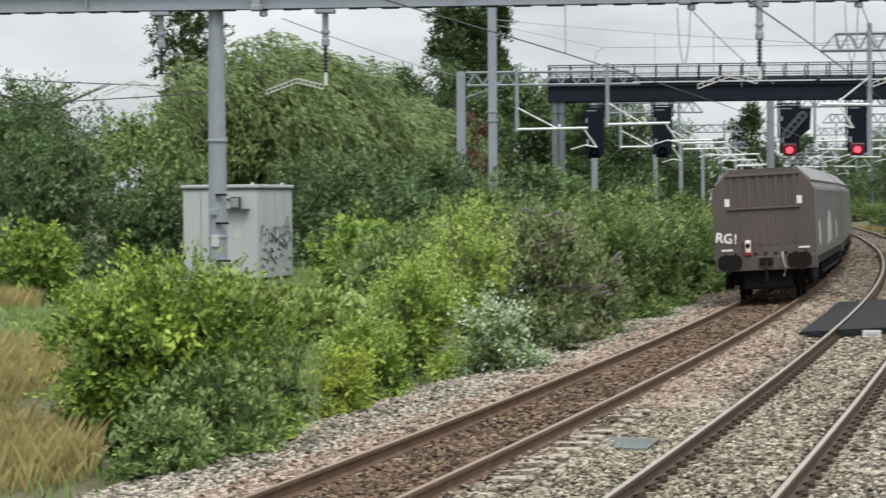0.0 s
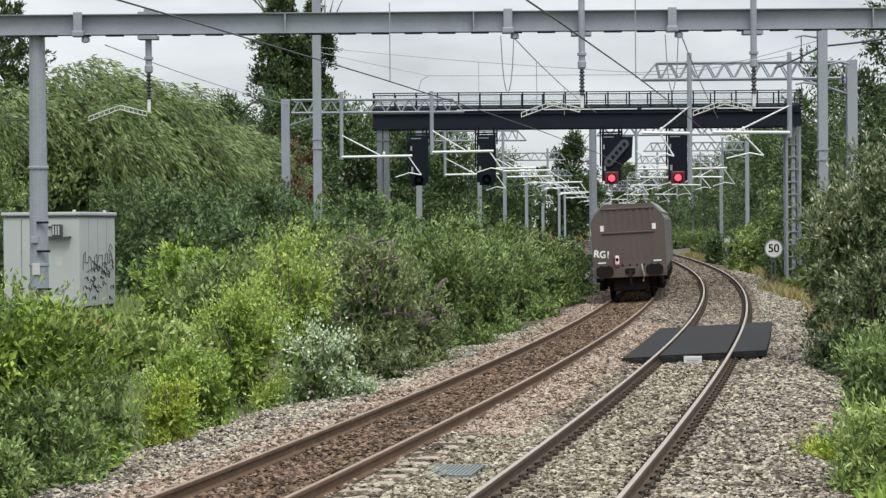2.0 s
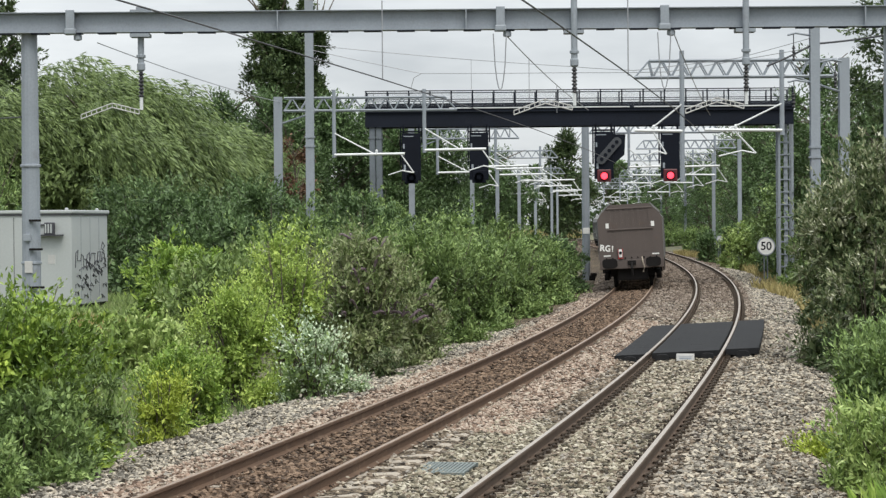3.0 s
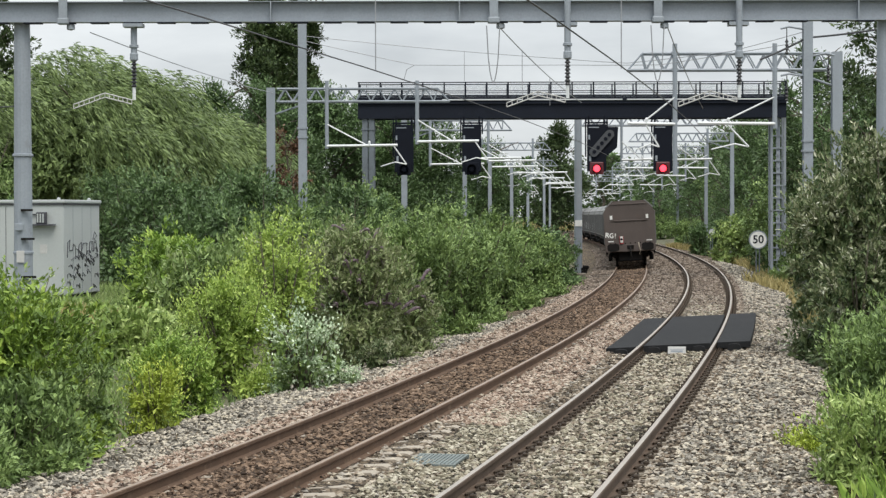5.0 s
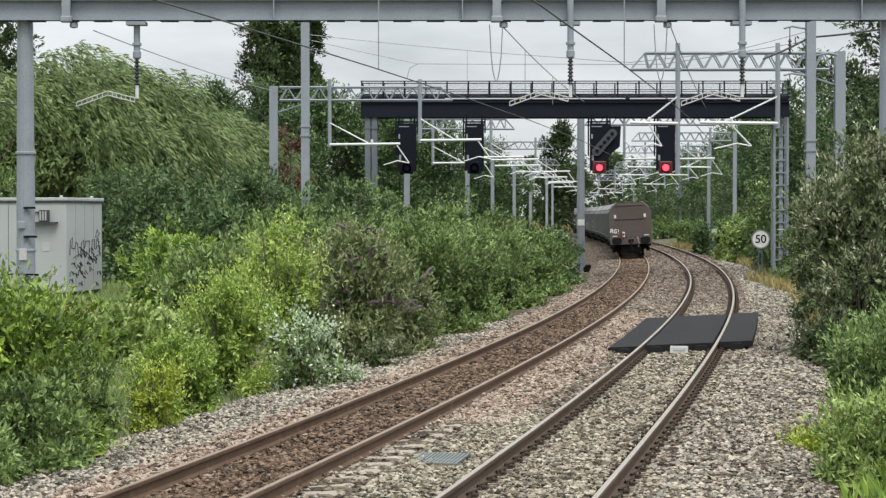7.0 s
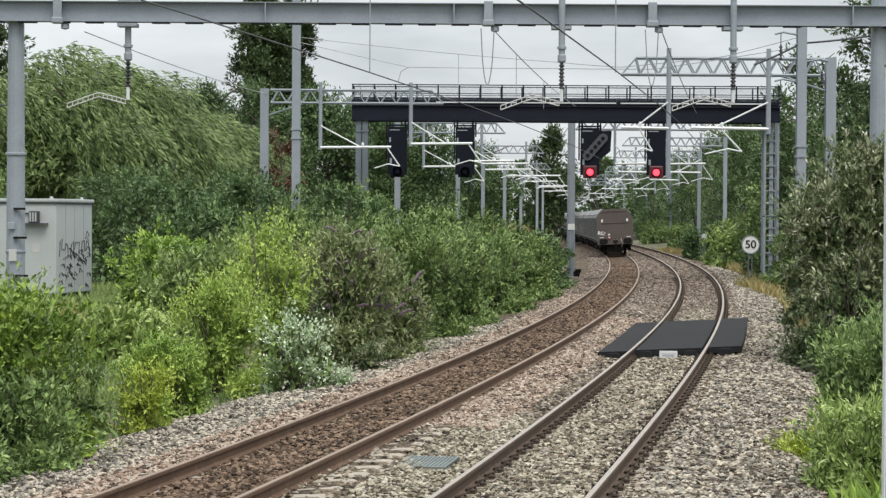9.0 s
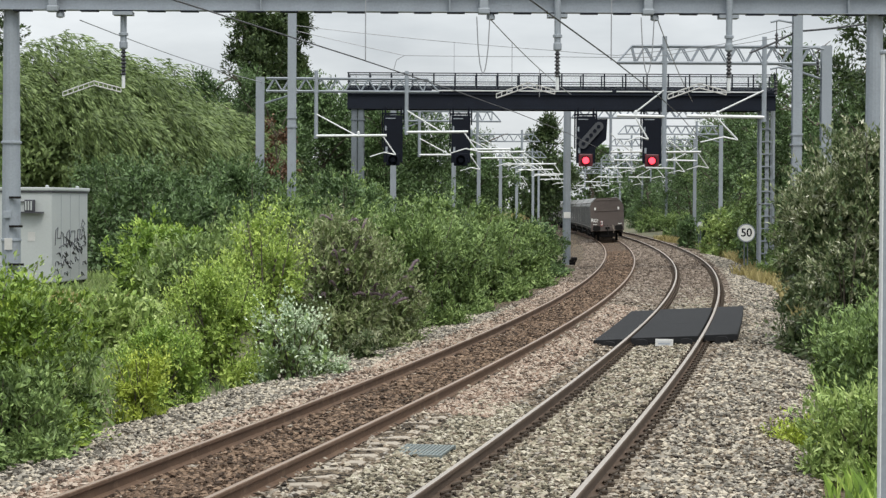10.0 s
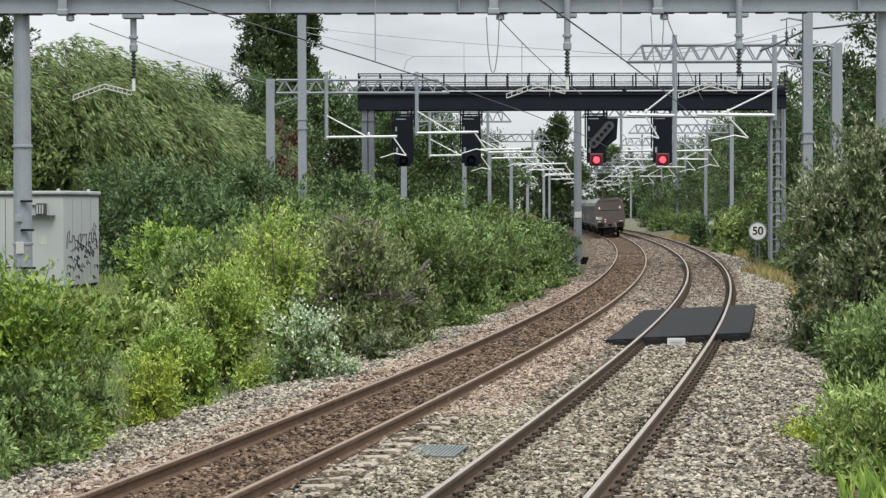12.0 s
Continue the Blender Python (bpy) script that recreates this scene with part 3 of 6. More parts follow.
def build_portal():
    """The near portal: a plate beam on round masts, with drop tubes that carry the wires."""
    Y = 44.0
    p = thing("overhead_portal", pose(0, Y, 0), "grey galvanised steel portal beam across the tracks on masts", "overhead portal")
    part("beam", i_beam(-17, 12, 6.60, 7.02, 0.0, 0.15, 0.016, 0.012), M_GALV, p)
    for x in (-15.6, -13.4, -11.2, -7.63, -3.4, 0.45, 4.5, 8.6):
        part("stiffener", Mesh().box((x - 0.012, -0.15, 6.615), (x + 0.012, -0.012, 7.005)), M_GALV, p)
    for x in (-7.63, 1.15, 4.5, -14.3):
        c = Mesh().box((x - 0.09, -0.19, 6.66), (x + 0.09, -0.15, 7.06), bevel=0.01).box((x - 0.12, -0.22, 6.56), (x + 0.12, 0.05, 6.68), bevel=0.02)
        c.lathe([(0.03, 6.44), (0.085, 6.46), (0.085, 6.54), (0.06, 6.57)], n=10, at=(x + 0.14, -0.05, 0))
        part("wire_clamp", c, M_GALV, p)
    for i in range(42):
        x = -16.6 + i * 0.68
        part("base_plate", Mesh().box((x, -0.155, 6.575), (x + 0.36, 0.1, 6.598)), M_DARK, p)
    for x, top in ((-8.53, 6.6), (9.2, 7.3)):
        z0 = float(ground_z(x, Y)) - 0.2
        m = Mesh().lathe([(0.21, z0), (0.20, 0.5), (0.19, 3.0), (0.175, 5.0), (0.165, top)], n=16, at=(x, 0.18, 0))
        part("mast", m, M_GALV, p)
        for zb in (1.35, 1.9, 3.9):
            part("band", Mesh().lathe([(0.2, zb - 0.03), (0.215, zb - 0.02), (0.215, zb + 0.02), (0.2, zb + 0.03)], n=16, at=(x, 0.18, 0)), M_GALV, p)
    part("number_plate", Mesh().box((-8.63, -0.05, 1.70), (-8.47, -0.025, 1.94), bevel=0.006), M_BOARD, p, "small pale plate")
    part("strap_box", Mesh().box((-8.66, -0.06, 2.35), (-8.50, -0.015, 2.50), bevel=0.01), M_GALV, p)
    for zb, w in ((1.38, 0.30), (2.16, 0.27), (2.75, 0.24)):
        part("bracket", Mesh().box((-8.53, -0.08, zb), (-8.53 + w, -0.02, zb + 0.045)), M_UNDER, p)
    for x in (-9.65, -6.21):
        part("cap_plate", Mesh().box((x - 0.2, -0.14, 7.022), (x + 0.2, 0.14, 7.06)).box((x - 0.08, -0.1, 7.06), (x + 0.12, 0.1, 7.12)), M_GALV, p)
    for x in (-9.65, -6.21, 2.65, 6.15):
        z_end = {2.65: 7.4, 6.15: 7.4}.get(x, 6.6)
        d = part("drop_tube", Mesh().box((x - 0.2, -0.2, 6.5), (x + 0.2, 0.16, 6.57)).tube((x, -0.19 if x > 2 else 0, z_end), (x, -0.19 if x > 2 else 0, 5.9), 0.066, n=12)
                 .lathe([(0.066, 6.15), (0.095, 6.14), (0.095, 6.09), (0.066, 6.08)], n=12, at=(x, -0.19 if x > 2 else 0, 0))
                 .lathe([(0.066, 5.98), (0.085, 5.96), (0.085, 5.84), (0.04, 5.8)], n=12, at=(x, -0.19 if x > 2 else 0, 0)), M_GALV, p)
        s = Mesh()
        yy = -0.19 if x > 2 else 0
        insulator(s, x, yy, 5.8, 5.28, 0.06, 7)
        part("insulator", s, M_INS, d)
        part("end_stub", Mesh().tube((x, yy, 5.28), (x, yy, 5.02), 0.035, n=8), M_GALV_PALE, d)
        # the lattice registration arm
        arm = Mesh()
        a, b, c = Vector((x - 1.24, yy, 4.93)), Vector((x - 0.6, yy, 5.16)), Vector((x - 0.05, yy, 5.02))
        for u, v in ((a, b), (b, c)):
            k = Vector((0, 0, 0.085))
            arm.tube(u, v, 0.013, n=5).tube(u - k, v - k, 0.013, n=5)
            for i in range(7):
                w = u.lerp(v, i / 6)
                arm.tube(w, w - k, 0.010, n=5)
        part("registration_arm", arm, M_BOARD, p)


def truss(shape, x0, x1, z0, z1, slope0, slope1, bays):
    """A flat lattice boom from x0 to x1; the ends slope by slope0 and slope1."""
    for y in (-0.2, 0.2):
        shape.tube((x0, y, z0), (x1, y, z0), 0.045, n=6).tube((x0 + slope0, y, z1), (x1 - slope1, y, z1), 0.045, n=6)
        step = (x1 - x0) / bays
        for i in range(bays):
            a, b = x0 + i * step, x0 + (i + 1) * step
            m = min(max((a + b) / 2, x0 + slope0), x1 - slope1)
            shape.tube((a, y, z0), (m, y, z1), 0.025, n=5).tube((m, y, z1), (b, y, z0), 0.025, n=5)
    for i in range(bays + 1):
        x = x0 + i * (x1 - x0) / bays
        shape.tube((x, -0.2, z0), (x, 0.2, z0), 0.02, n=5)


def cantilever(x, side, length=2.6, z=5.35):
    """A hinged arm on a drop post: level tube, brace and steady arm."""
    s = Mesh()
    e = x + side * length
    s.tube((x, 0, z), (e, 0, z + 0.03), 0.05, n=8)
    s.tube((x, 0, z + 0.85), (x + side * length * (0.55 if side > 0 else 0.68), 0, z + 0.05), 0.03, n=6)
    if side > 0:
        knee, mid, tip, top = e + 0.35, e - 0.1, e - 0.65, e - 0.15
    else:
        knee, mid, tip, top = x - 0.34 * length, x - 0.52 * length, x - 0.82 * length, x - 0.62 * length
    s.tube((top, 0, z), (knee, 0, z - 0.72), 0.03, n=6)
    s.tube((knee, 0, z - 0.72), (mid, 0, z - 0.63), 0.026, n=6)
    s.tube((mid, 0, z - 0.63), (tip, 0, z - 0.80), 0.024, n=6)
    s.lathe([(0.05, 0), (0.05, 0.16), (0.02, 0.2)], n=6, at=(x + side * length * 0.6, 0, z))
    return s


def build_cantilever_mast(m, side, drops, label, reach=6.9, low=7.1, high=7.6, wide=0.32):
    """A mast with a lattice boom over two tracks. side: +1 when the boom points to +x. drops: (distance, bottom, arm side, arm length)."""
    t = thing("cantilever_mast", m, label, "overhead mast", "masts with lattice booms")
    col = Mesh()
    h_column(col, -1.2, high + 0.05, wide, wide)
    part("column", col, M_GALV, t)
    b = Mesh()
    k = 0.25
    if side > 0:
        truss(b, k, reach, low, high, 0, 0.45, 11)
        b.tube((0.1, 0, low - 0.5), (1.6, 0, low), 0.04, n=6)
    else:
        truss(b, -reach, -k, low, high, 0.45, 0, 11)
        b.tube((-0.1, 0, low - 0.5), (-1.6, 0, low), 0.04, n=6)
    part("boom", b, M_GALV, t)
    for d, bottom, a_side, a_len in drops:
        x = side * d
        post = part("drop_post", Mesh().tube((x, -0.26, high + 0.3), (x, -0.26, bottom), 0.075, n=8).box((x - 0.1, -0.3, low - 0.05), (x + 0.1, -0.2, low + 0.05)).box((x - 0.1, -0.3, high - 0.05), (x + 0.1, -0.2, high + 0.05)), M_GALV, t)
        arm = part("cantilever", cantilever(0, a_side, a_len, max(bottom + 0.1, 5.35)), M_GALV_PALE, post, m=pose(x, -0.3, 0))
    return t


def build_single_mast(m, side, label, z=5.4, length=2.6):
    t = thing("single_mast", m, label, "overhead mast", "single masts with one arm")
    col = Mesh()
    h_column(col, -1.0, z + 0.9, 0.21, 0.21)
    part("column", col, M_GALV, t)
    part("cantilever", cantilever(0, side, length, z), M_GALV_PALE, t, m=pose(side * 0.13, 0, 0))
    return t


def build_tall_mast(x, y, top, w, label):
    t = thing("tall_mast", pose(x, y, float(ground_z(x, y))), label, "overhead mast")
    col = Mesh()
    h_column(col, -0.2, top + 0.5, w, w)
    part("column", col, M_GALV, t)
    for zc in (4.9, 5.2):
        part("collar", Mesh().box((-w * 0.6, -w * 0.6, zc), (w * 0.6, w * 0.6, zc + 0.06)), M_GALV, t)
    if x > 0:
        for k, z in ((-1, 8.55), (-1, 7.15), (1, 7.75)):
            part("bracket", Mesh().pipe([(k * 0.1, 0, z), (k * 0.55, 0, z + 0.08), (k * 0.8, 0, z + 0.02)], 0.035), M_GALV, t)
            s = Mesh()
            insulator(s, k * 0.62, 0, z - 0.75, z - 0.3, 0.06, 4)
            s.tube((k * 0.62, 0, z - 0.3), (k * 0.62, 0, z + 0.08), 0.015, n=5)
            part("insulator", s, M_INS, t)
    return t


def wire(name, pts, r, label, material, sag=0.0):
    """A hanging wire through the given places."""
    way = [Vector(pts[0])]
    for p, q in zip(pts[:-1], pts[1:]):
        p, q = Vector(p), Vector(q)
        n = 8
        for i in range(1, n + 1):
            u = i / n
            way.append(p.lerp(q, u) - Vector((0, 0, sag * 4 * u * (1 - u))))
    s = Mesh().pipe(way, r, 5)
    ob = new(name, to_mesh(name, s, material))
    return tagged(ob, label, "wire", "overhead wires")


def build_wires():
    for line, off, label in ((LINE_L, 0.0, "dark contact wire above the freight track"), (LINE_R, 0.2, "dark contact wire above the outer track")):
        pts = []
        for y in (12.0, 20.0, 28.0, 36.0, 44.0, 56.0, 68.0, 84.0, 95.0, 125.0, 160.0, 200.0):
            x, yy, th = line.at(line.s_at(y), off)
            pts.append((float(x), float(yy), 4.56))
        wire("contact_wire", pts, 0.009, label, M_WIRE)
    wire("catenary_wire", [(1.3, 44.0, 6.45), (4.55, 68.0, 6.2)], 0.011, "thin wire from the portal clamp", M_WIRE_PALE, 0.1)
    wire("catenary_wire", [(4.7, 44.0, 6.5), (8.4, 68.0, 6.0)], 0.011, "thin wire from the portal clamp", M_WIRE_PALE, 0.1)
    wire("catenary_wire", [(-7.1, 44.0, 6.4), (-6.45, 83.9, 7.45)], 0.012, "thin wire from the portal clamp", M_WIRE_PALE, 0.1)
    wire("feeder_wire", [(-4.4, 70.0, 8.5), (0.0, 70.0, 8.05), (4.0, 69.0, 7.66), (6.0, 68.0, 7.44), (9.0, 66.0, 7.65), (11.0, 64.0, 8.1)], 0.011, "long thin cross wire between tall masts", M_WIRE_PALE, 0.01)
    wire("feeder_wire", [(-4.4, 70.0, 8.35), (-0.75, 70.0, 7.54), (4.0, 69.0, 7.46), (7.0, 67.5, 7.35), (11.0, 64.0, 7.8)], 0.011, "long thin cross wire between tall masts", M_WIRE_PALE, 0.01)
    wire("jumper_wire", [(-0.75, 70.0, 7.54), (-1.0, 70.0, 7.4), (-1.1, 70.0, 7.05)], 0.012, "short curved jumper under the cross wire", M_WIRE_PALE, 0.0)
    for x, y, za, zb in ((-0.82, 28.5, 4.56, 5.6), (2.42, 28.3, 4.56, 5.6), (0.87, 69.78, 7.0, 7.965), (1.91, 48.5, 5.35, 6.345), (2.925, 56.0, 5.5, 6.23)):
        wire("dropper_wire", [(x, y, za), (x, y, zb)], 0.008, "thin upright dropper wire", M_WIRE_PALE, 0.0)
    wire("feeder_wire", [(9.6, 64.0, 7.25), (11.0, 64.0, 7.9), (13.2, 63.0, 8.1)], 0.03, "thick insulated cable strapped to the mast", M_WIRE, 0.03)
    wire("feeder_wire", [(-9.65, 44.0, 5.05), (-26.0, 75.0, 7.5)], 0.014, "thin wire over the shrubs", M_WIRE, 0.1)
    wire("feeder_wire", [(-8.7, 44.1, 4.9), (-26.0, 75.0, 6.2)], 0.014, "thin wire over the shrubs", M_WIRE, 0.1)
    for x0, y0 in ((1.0, 43.8), (4.35, 43.8)):
        pts = [(x0 + 0.0 + 0.27 * i / 8, y0, 6.5 - 1.15 * math.sin(math.pi * i / 8) ** 0.6) for i in range(9)]
        s = Mesh().pipe(pts, 0.012, 5)
        tagged(new("hanging_loop", to_mesh("hanging_loop", s, M_WIRE_PALE)), "slack loop of cable hanging from the portal beam", "cable")


def build_gantry():
    """The dark signal gantry with its railed walkway and four signals."""
    Y = 95.0
    g = thing("signal_gantry", pose(0, Y, 0), "black steel signal gantry with railed walkway across the tracks", "signal gantry")
    x0, x1 = -3.5, 15.3
    for y in (-0.7, 0.7):
        part("girder", i_beam(x0, x1, 6.9, 7.6, y, 0.12, 0.06, 0.02), M_DARK, g)
    part("walkway", Mesh().box((x0, -0.75, 7.62), (x1, 0.75, 7.67)).box((x0, -0.78, 7.67), (x1, -0.75, 7.80)).box((x0, 0.75, 7.67), (x1, 0.78, 7.80)), M_DARK, g)
    for y in (-0.72, 0.72):
        part("side_channel", Mesh().box((x0, y - 0.02, 7.6), (x1, y + 0.02, 7.93)), M_DARK, g)
    edge = Mesh()
    for a, c in ((4.0, 8.1), (8.3, 11.3), (11.6, 14.8), (0.2, 3.7)):
        edge.box((a, -0.81, 7.69), (c, -0.78, 7.74))
    part("kick_plate", edge, M_GALV_PALE, g, "pale kick plate along the walkway")
    for y in (-0.75, 0.75):
        r = Mesh().tube((x0, y, 8.48), (x1, y, 8.48), 0.024, n=6).tube((x0, y, 8.1), (x1, y, 8.1), 0.018, n=6)
        part("handrail", r, M_DARK, g)
        post = to_mesh("railing_post", Mesh().box((-0.03, -0.03, 7.65), (0.03, 0.03, 8.5)), M_DARK)
        for i in range(21):
            part("railing_post", post, None, g, m=pose(x0 + 0.05 + (x1 - x0 - 0.1) * i / 20, y, 0))
    # mesh infill of the railing
    inf = Mesh()
    for y in (-0.75, 0.75):
        for i in range(20):
            z = 7.7 + i * 0.039
            inf.box((x0, y - 0.002, z), (x1, y + 0.002, z + 0.003))
        for i in range(int((x1 - x0) / 0.045)):
            x = x0 + i * 0.045
            inf.box((x, y - 0.002, 7.7), (x + 0.003, y + 0.002, 8.46))
    part("mesh_infill", inf, M_GALV, g, "fine grey mesh infill")
    # left legs, right mast and ladder cage
    for x in (-3.2, -2.9):
        for y in (-0.6, 0.6):
            c = Mesh()
            c.box((x - 0.12, y - 0.13, -0.6), (x + 0.12, y + 0.13, 6.9))
            for z in (1.6, 3.8, 6.4):
                c.box((x - 0.16, y - 0.16, z), (x + 0.16, y + 0.16, z + 0.06))
            part("leg", c, M_GALV_SHADE, g)
    lat = Mesh()
    for x in (14.72, 15.3):
        for y in (-0.3, 0.3):
            lat.box((x - 0.05, y - 0.05, -0.5), (x + 0.05, y + 0.05, 7.45))
    for i in range(13):
        z = 0.6 + i * 0.55
        for y in (-0.3, 0.3):
            lat.box((14.72, y - 0.025, z), (15.3, y + 0.025, z + 0.05))
        lat.box((14.98, -0.32, z + 0.25), (15.04, 0.32, z + 0.3))
    lat.box((14.93, -0.26, -0.4), (15.1, -0.22, 7.4))
    part("ladder_tower", lat, M_GALV, g, "grey galvanised lattice ladder tower")
    for x, kind in ((-1.48, "plain"), (1.48, "plain"), (6.95, "route"), (9.85, "plain")):
        lit = x > 5
        s = part("signal", Mesh().box((x - 0.42, -1.0, 4.55), (x + 0.42, -0.96, 6.62), bevel=0.015).box((x - 0.3, -0.96, 4.6), (x + 0.3, -0.7, 6.5), bevel=0.03), M_BLACK, g, "black signal head with backboard")
        hanger = Mesh()
        for k in (-0.38, 0.30):
            hanger.box((x + k, -0.9, 6.4), (x + k + 0.08, -0.8, 7.0))
        hanger.box((x - 0.5, -0.98, 6.66), (x + 0.5, -0.6, 6.72)).box((x - 0.5, -0.9, 5.2), (x - 0.44, -0.8, 6.9)).box((x + 0.44, -0.9, 6.2), (x + 0.5, -0.8, 6.9))
        part("hanger", hanger, M_BLACK, s)
        for a, c, e, f in ((-0.34, 6.46, 0.10, 6.50), (-0.36, 5.95, -0.29, 6.15), (-0.33, 5.0, -0.24, 5.24)):
            part("label_plate", Mesh().box((x + a, -1.012, c), (x + e, -1.001, f)), M_GALV, s, "small pale plate")
        part("lamp_housing", Mesh().box((x - 0.30, -1.06, 4.42), (x + 0.30, -0.9, 4.96), bevel=0.03), M_RED_GLOW if lit else M_BLACK, s)
        hood = Mesh().lathe([(0.2, -1.2), (0.2, -1.05), (0.17, -1.05), (0.17, -1.2)], "y", 14, at=(x, 0, 4.68), caps=False)
        part("lamp_hood", hood, M_BLACK, s)
        part("lamp", Mesh().lathe([(0.15, -1.075), (0.12, -1.10), (0.05, -1.115)], "y", 14, at=(x, 0, 4.68)), M_RED_LENS if lit else M_BLACK, s, "lit red lamp" if lit else "unlit lamp")
        if kind == "route":
            d = Vector((0.62, 0, 0.70)).normalized()
            n = Vector((-d.z, 0, d.x))
            c = Vector((x + 0.22, -1.06, 5.78))
            out = []
            for j in range(24):
                t = 2 * math.pi * j / 24
                v = d * math.cos(t) * 0.2 + n * math.sin(t) * 0.2
                v += d * (0.52 if math.cos(t) >= 0 else -0.52)
                out.append((c.x + v.x, c.z + v.z))
            ri = part("route_indicator", Mesh().prism(out, -1.10, -1.03), M_SLATE, s, "slanting route indicator with five lamps")
            part("backboard", Mesh().prism([(x - 0.2, 5.0), (x + 0.25, 5.05), (x + 0.9, 5.6), (x + 0.95, 6.5), (x - 0.1, 6.5)], -0.95, -0.9), M_BLACK, s)
            for j in range(5):
                q = c + d * (-0.5 + 0.25 * j)
                part("lamp", Mesh().lathe([(0.085, -1.13), (0.07, -1.10), (0.03, -1.095)], "y", 10, at=(q.x, 0, q.z)), M_BLACK, ri)


def build_all_overhead():
    build_portal()
    build_tall_mast(-4.4, 70.0, 9.3, 0.27, "tall grey steel mast standing among trees")
    build_tall_mast(11.02, 64.0, 8.9, 0.28, "tall grey steel mast with cables strapped to it")
    build_cantilever_mast(pose(-6.52, 84.0, 0.0), 1, [(2.2, 5.26, 1, 2.75), (5.72, 5.42, 1, 2.4)], "grey mast with lattice boom standing in bushes", 6.98)
    build_cantilever_mast(pose(12.63, 68.0, 0.15), -1, [(2.0, 5.2, -1, 2.45), (5.15, 3.75, -1, 1.5)], "grey mast with lattice boom beside the outer track", 6.62, 7.06, 7.58)
    build_cantilever_mast(pose(-1.72, 110.0, -0.1), 1, [(1.33, 5.26, 1, 2.75), (4.3, 5.42, 1, 2.4)], "distant grey mast with lattice boom", 5.5, wide=0.30)
    for x, y, up in ((0.9, 150.0, 0.1), (3.6, 190.0, -0.1), (8.2, 240.0, -0.1)):
        build_cantilever_mast(pose(x, y, up), 1, [(2.2, 5.26, 1, 2.75), (5.72, 5.42, 1, 2.4)], "distant grey mast with lattice boom", 6.98, wide=0.24)
    for x, y in ((18.9, 138.0), (20.6, 165.0), (24.0, 215.0), (25.6, 255.0), (27.0, 300.0)):
        build_cantilever_mast(pose(x, y, 0.3), -1, [(1.6, 4.9, -1, 2.2), (4.9, 4.9, -1, 2.0)], "distant grey mast with lattice boom beside the tracks", 6.62, 7.06, 7.58, 0.24)
    for x, y, side in ((1.3, 104.0, 1), (2.95, 122.0, 1), (4.8, 140.0, 1), (6.7, 160.0, 1), (9.0, 182.0, 1), (11.2, 215.0, 1)):
        build_single_mast(pose(x, y, 0), side, "slim grey mast with one pale arm")
    # the round mast just beyond the gantry
    t = thing("round_mast", pose(6.53, 100.0, 0), "grey round mast with white band on concrete base", "overhead mast")
    part("pole", Mesh().lathe([(0.19, -0.4), (0.185, 2.0), (0.17, 7.3)], n=14), M_GALV, t)
    part("number_plate", Mesh().box((-0.16, -0.21, 2.12), (0.16, -0.19, 2.40), bevel=0.008), M_WHITE, t, "white number plate")
    part("base", Mesh().box((-0.35, -0.35, -0.6), (0.35, 0.35, -0.05), bevel=0.04), M_SLEEPER, t)
    part("bracket", Mesh().box((0.12, -0.2, -0.05), (0.34, 0.06, 0.20), bevel=0.04).box((0.2, -0.24, 0.14), (0.48, 0.0, 0.30), bevel=0.05).tube((0.3, -0.1, -0.2), (0.42, -0.1, 0.2), 0.04), M_UNDER, t)
    boom = Mesh()
    truss(boom, 0.2, 6.3, 6.8, 7.2, 0, 0.4, 10)
    part("boom", boom, M_GALV, t)
    for d, a_len in ((2.0, 1.6), (4.3, 1.9)):
        post = part("drop_post", Mesh().tube((d, -0.26, 7.4), (d, -0.26, 5.1), 0.06, n=8).box((d - 0.1, -0.3, 6.75), (d + 0.1, -0.2, 6.85)), M_GALV, t)
        part("cantilever", cantilever(0, 1, a_len, 5.2), M_GALV_PALE, post, m=pose(d, -0.3, 0))
    # the slim post close at the edge of view
    t = thing("steel_post", pose(3.388, 16.0, float(ground_z(3.388, 16.0))), "slim grey galvanised channel post near the platform end", "post")
    z1 = 3.78 - float(ground_z(3.388, 16.0))
    part("web", Mesh().box((0.012, -0.02, -0.2), (0.13, 0.03, z1), bevel=0.006), M_GALV, t)
    # Edge strip in a paler colour than the web.
    part("flange", Mesh().box((0.0, -0.045, -0.2), (0.012, 0.045, z1), bevel=0.003), M_GALV_PALE, t, "paler edge strip")
    part("cap", Mesh().box((-0.01, -0.05, z1), (0.14, 0.05, z1 + 0.03), bevel=0.008), M_GALV, t)


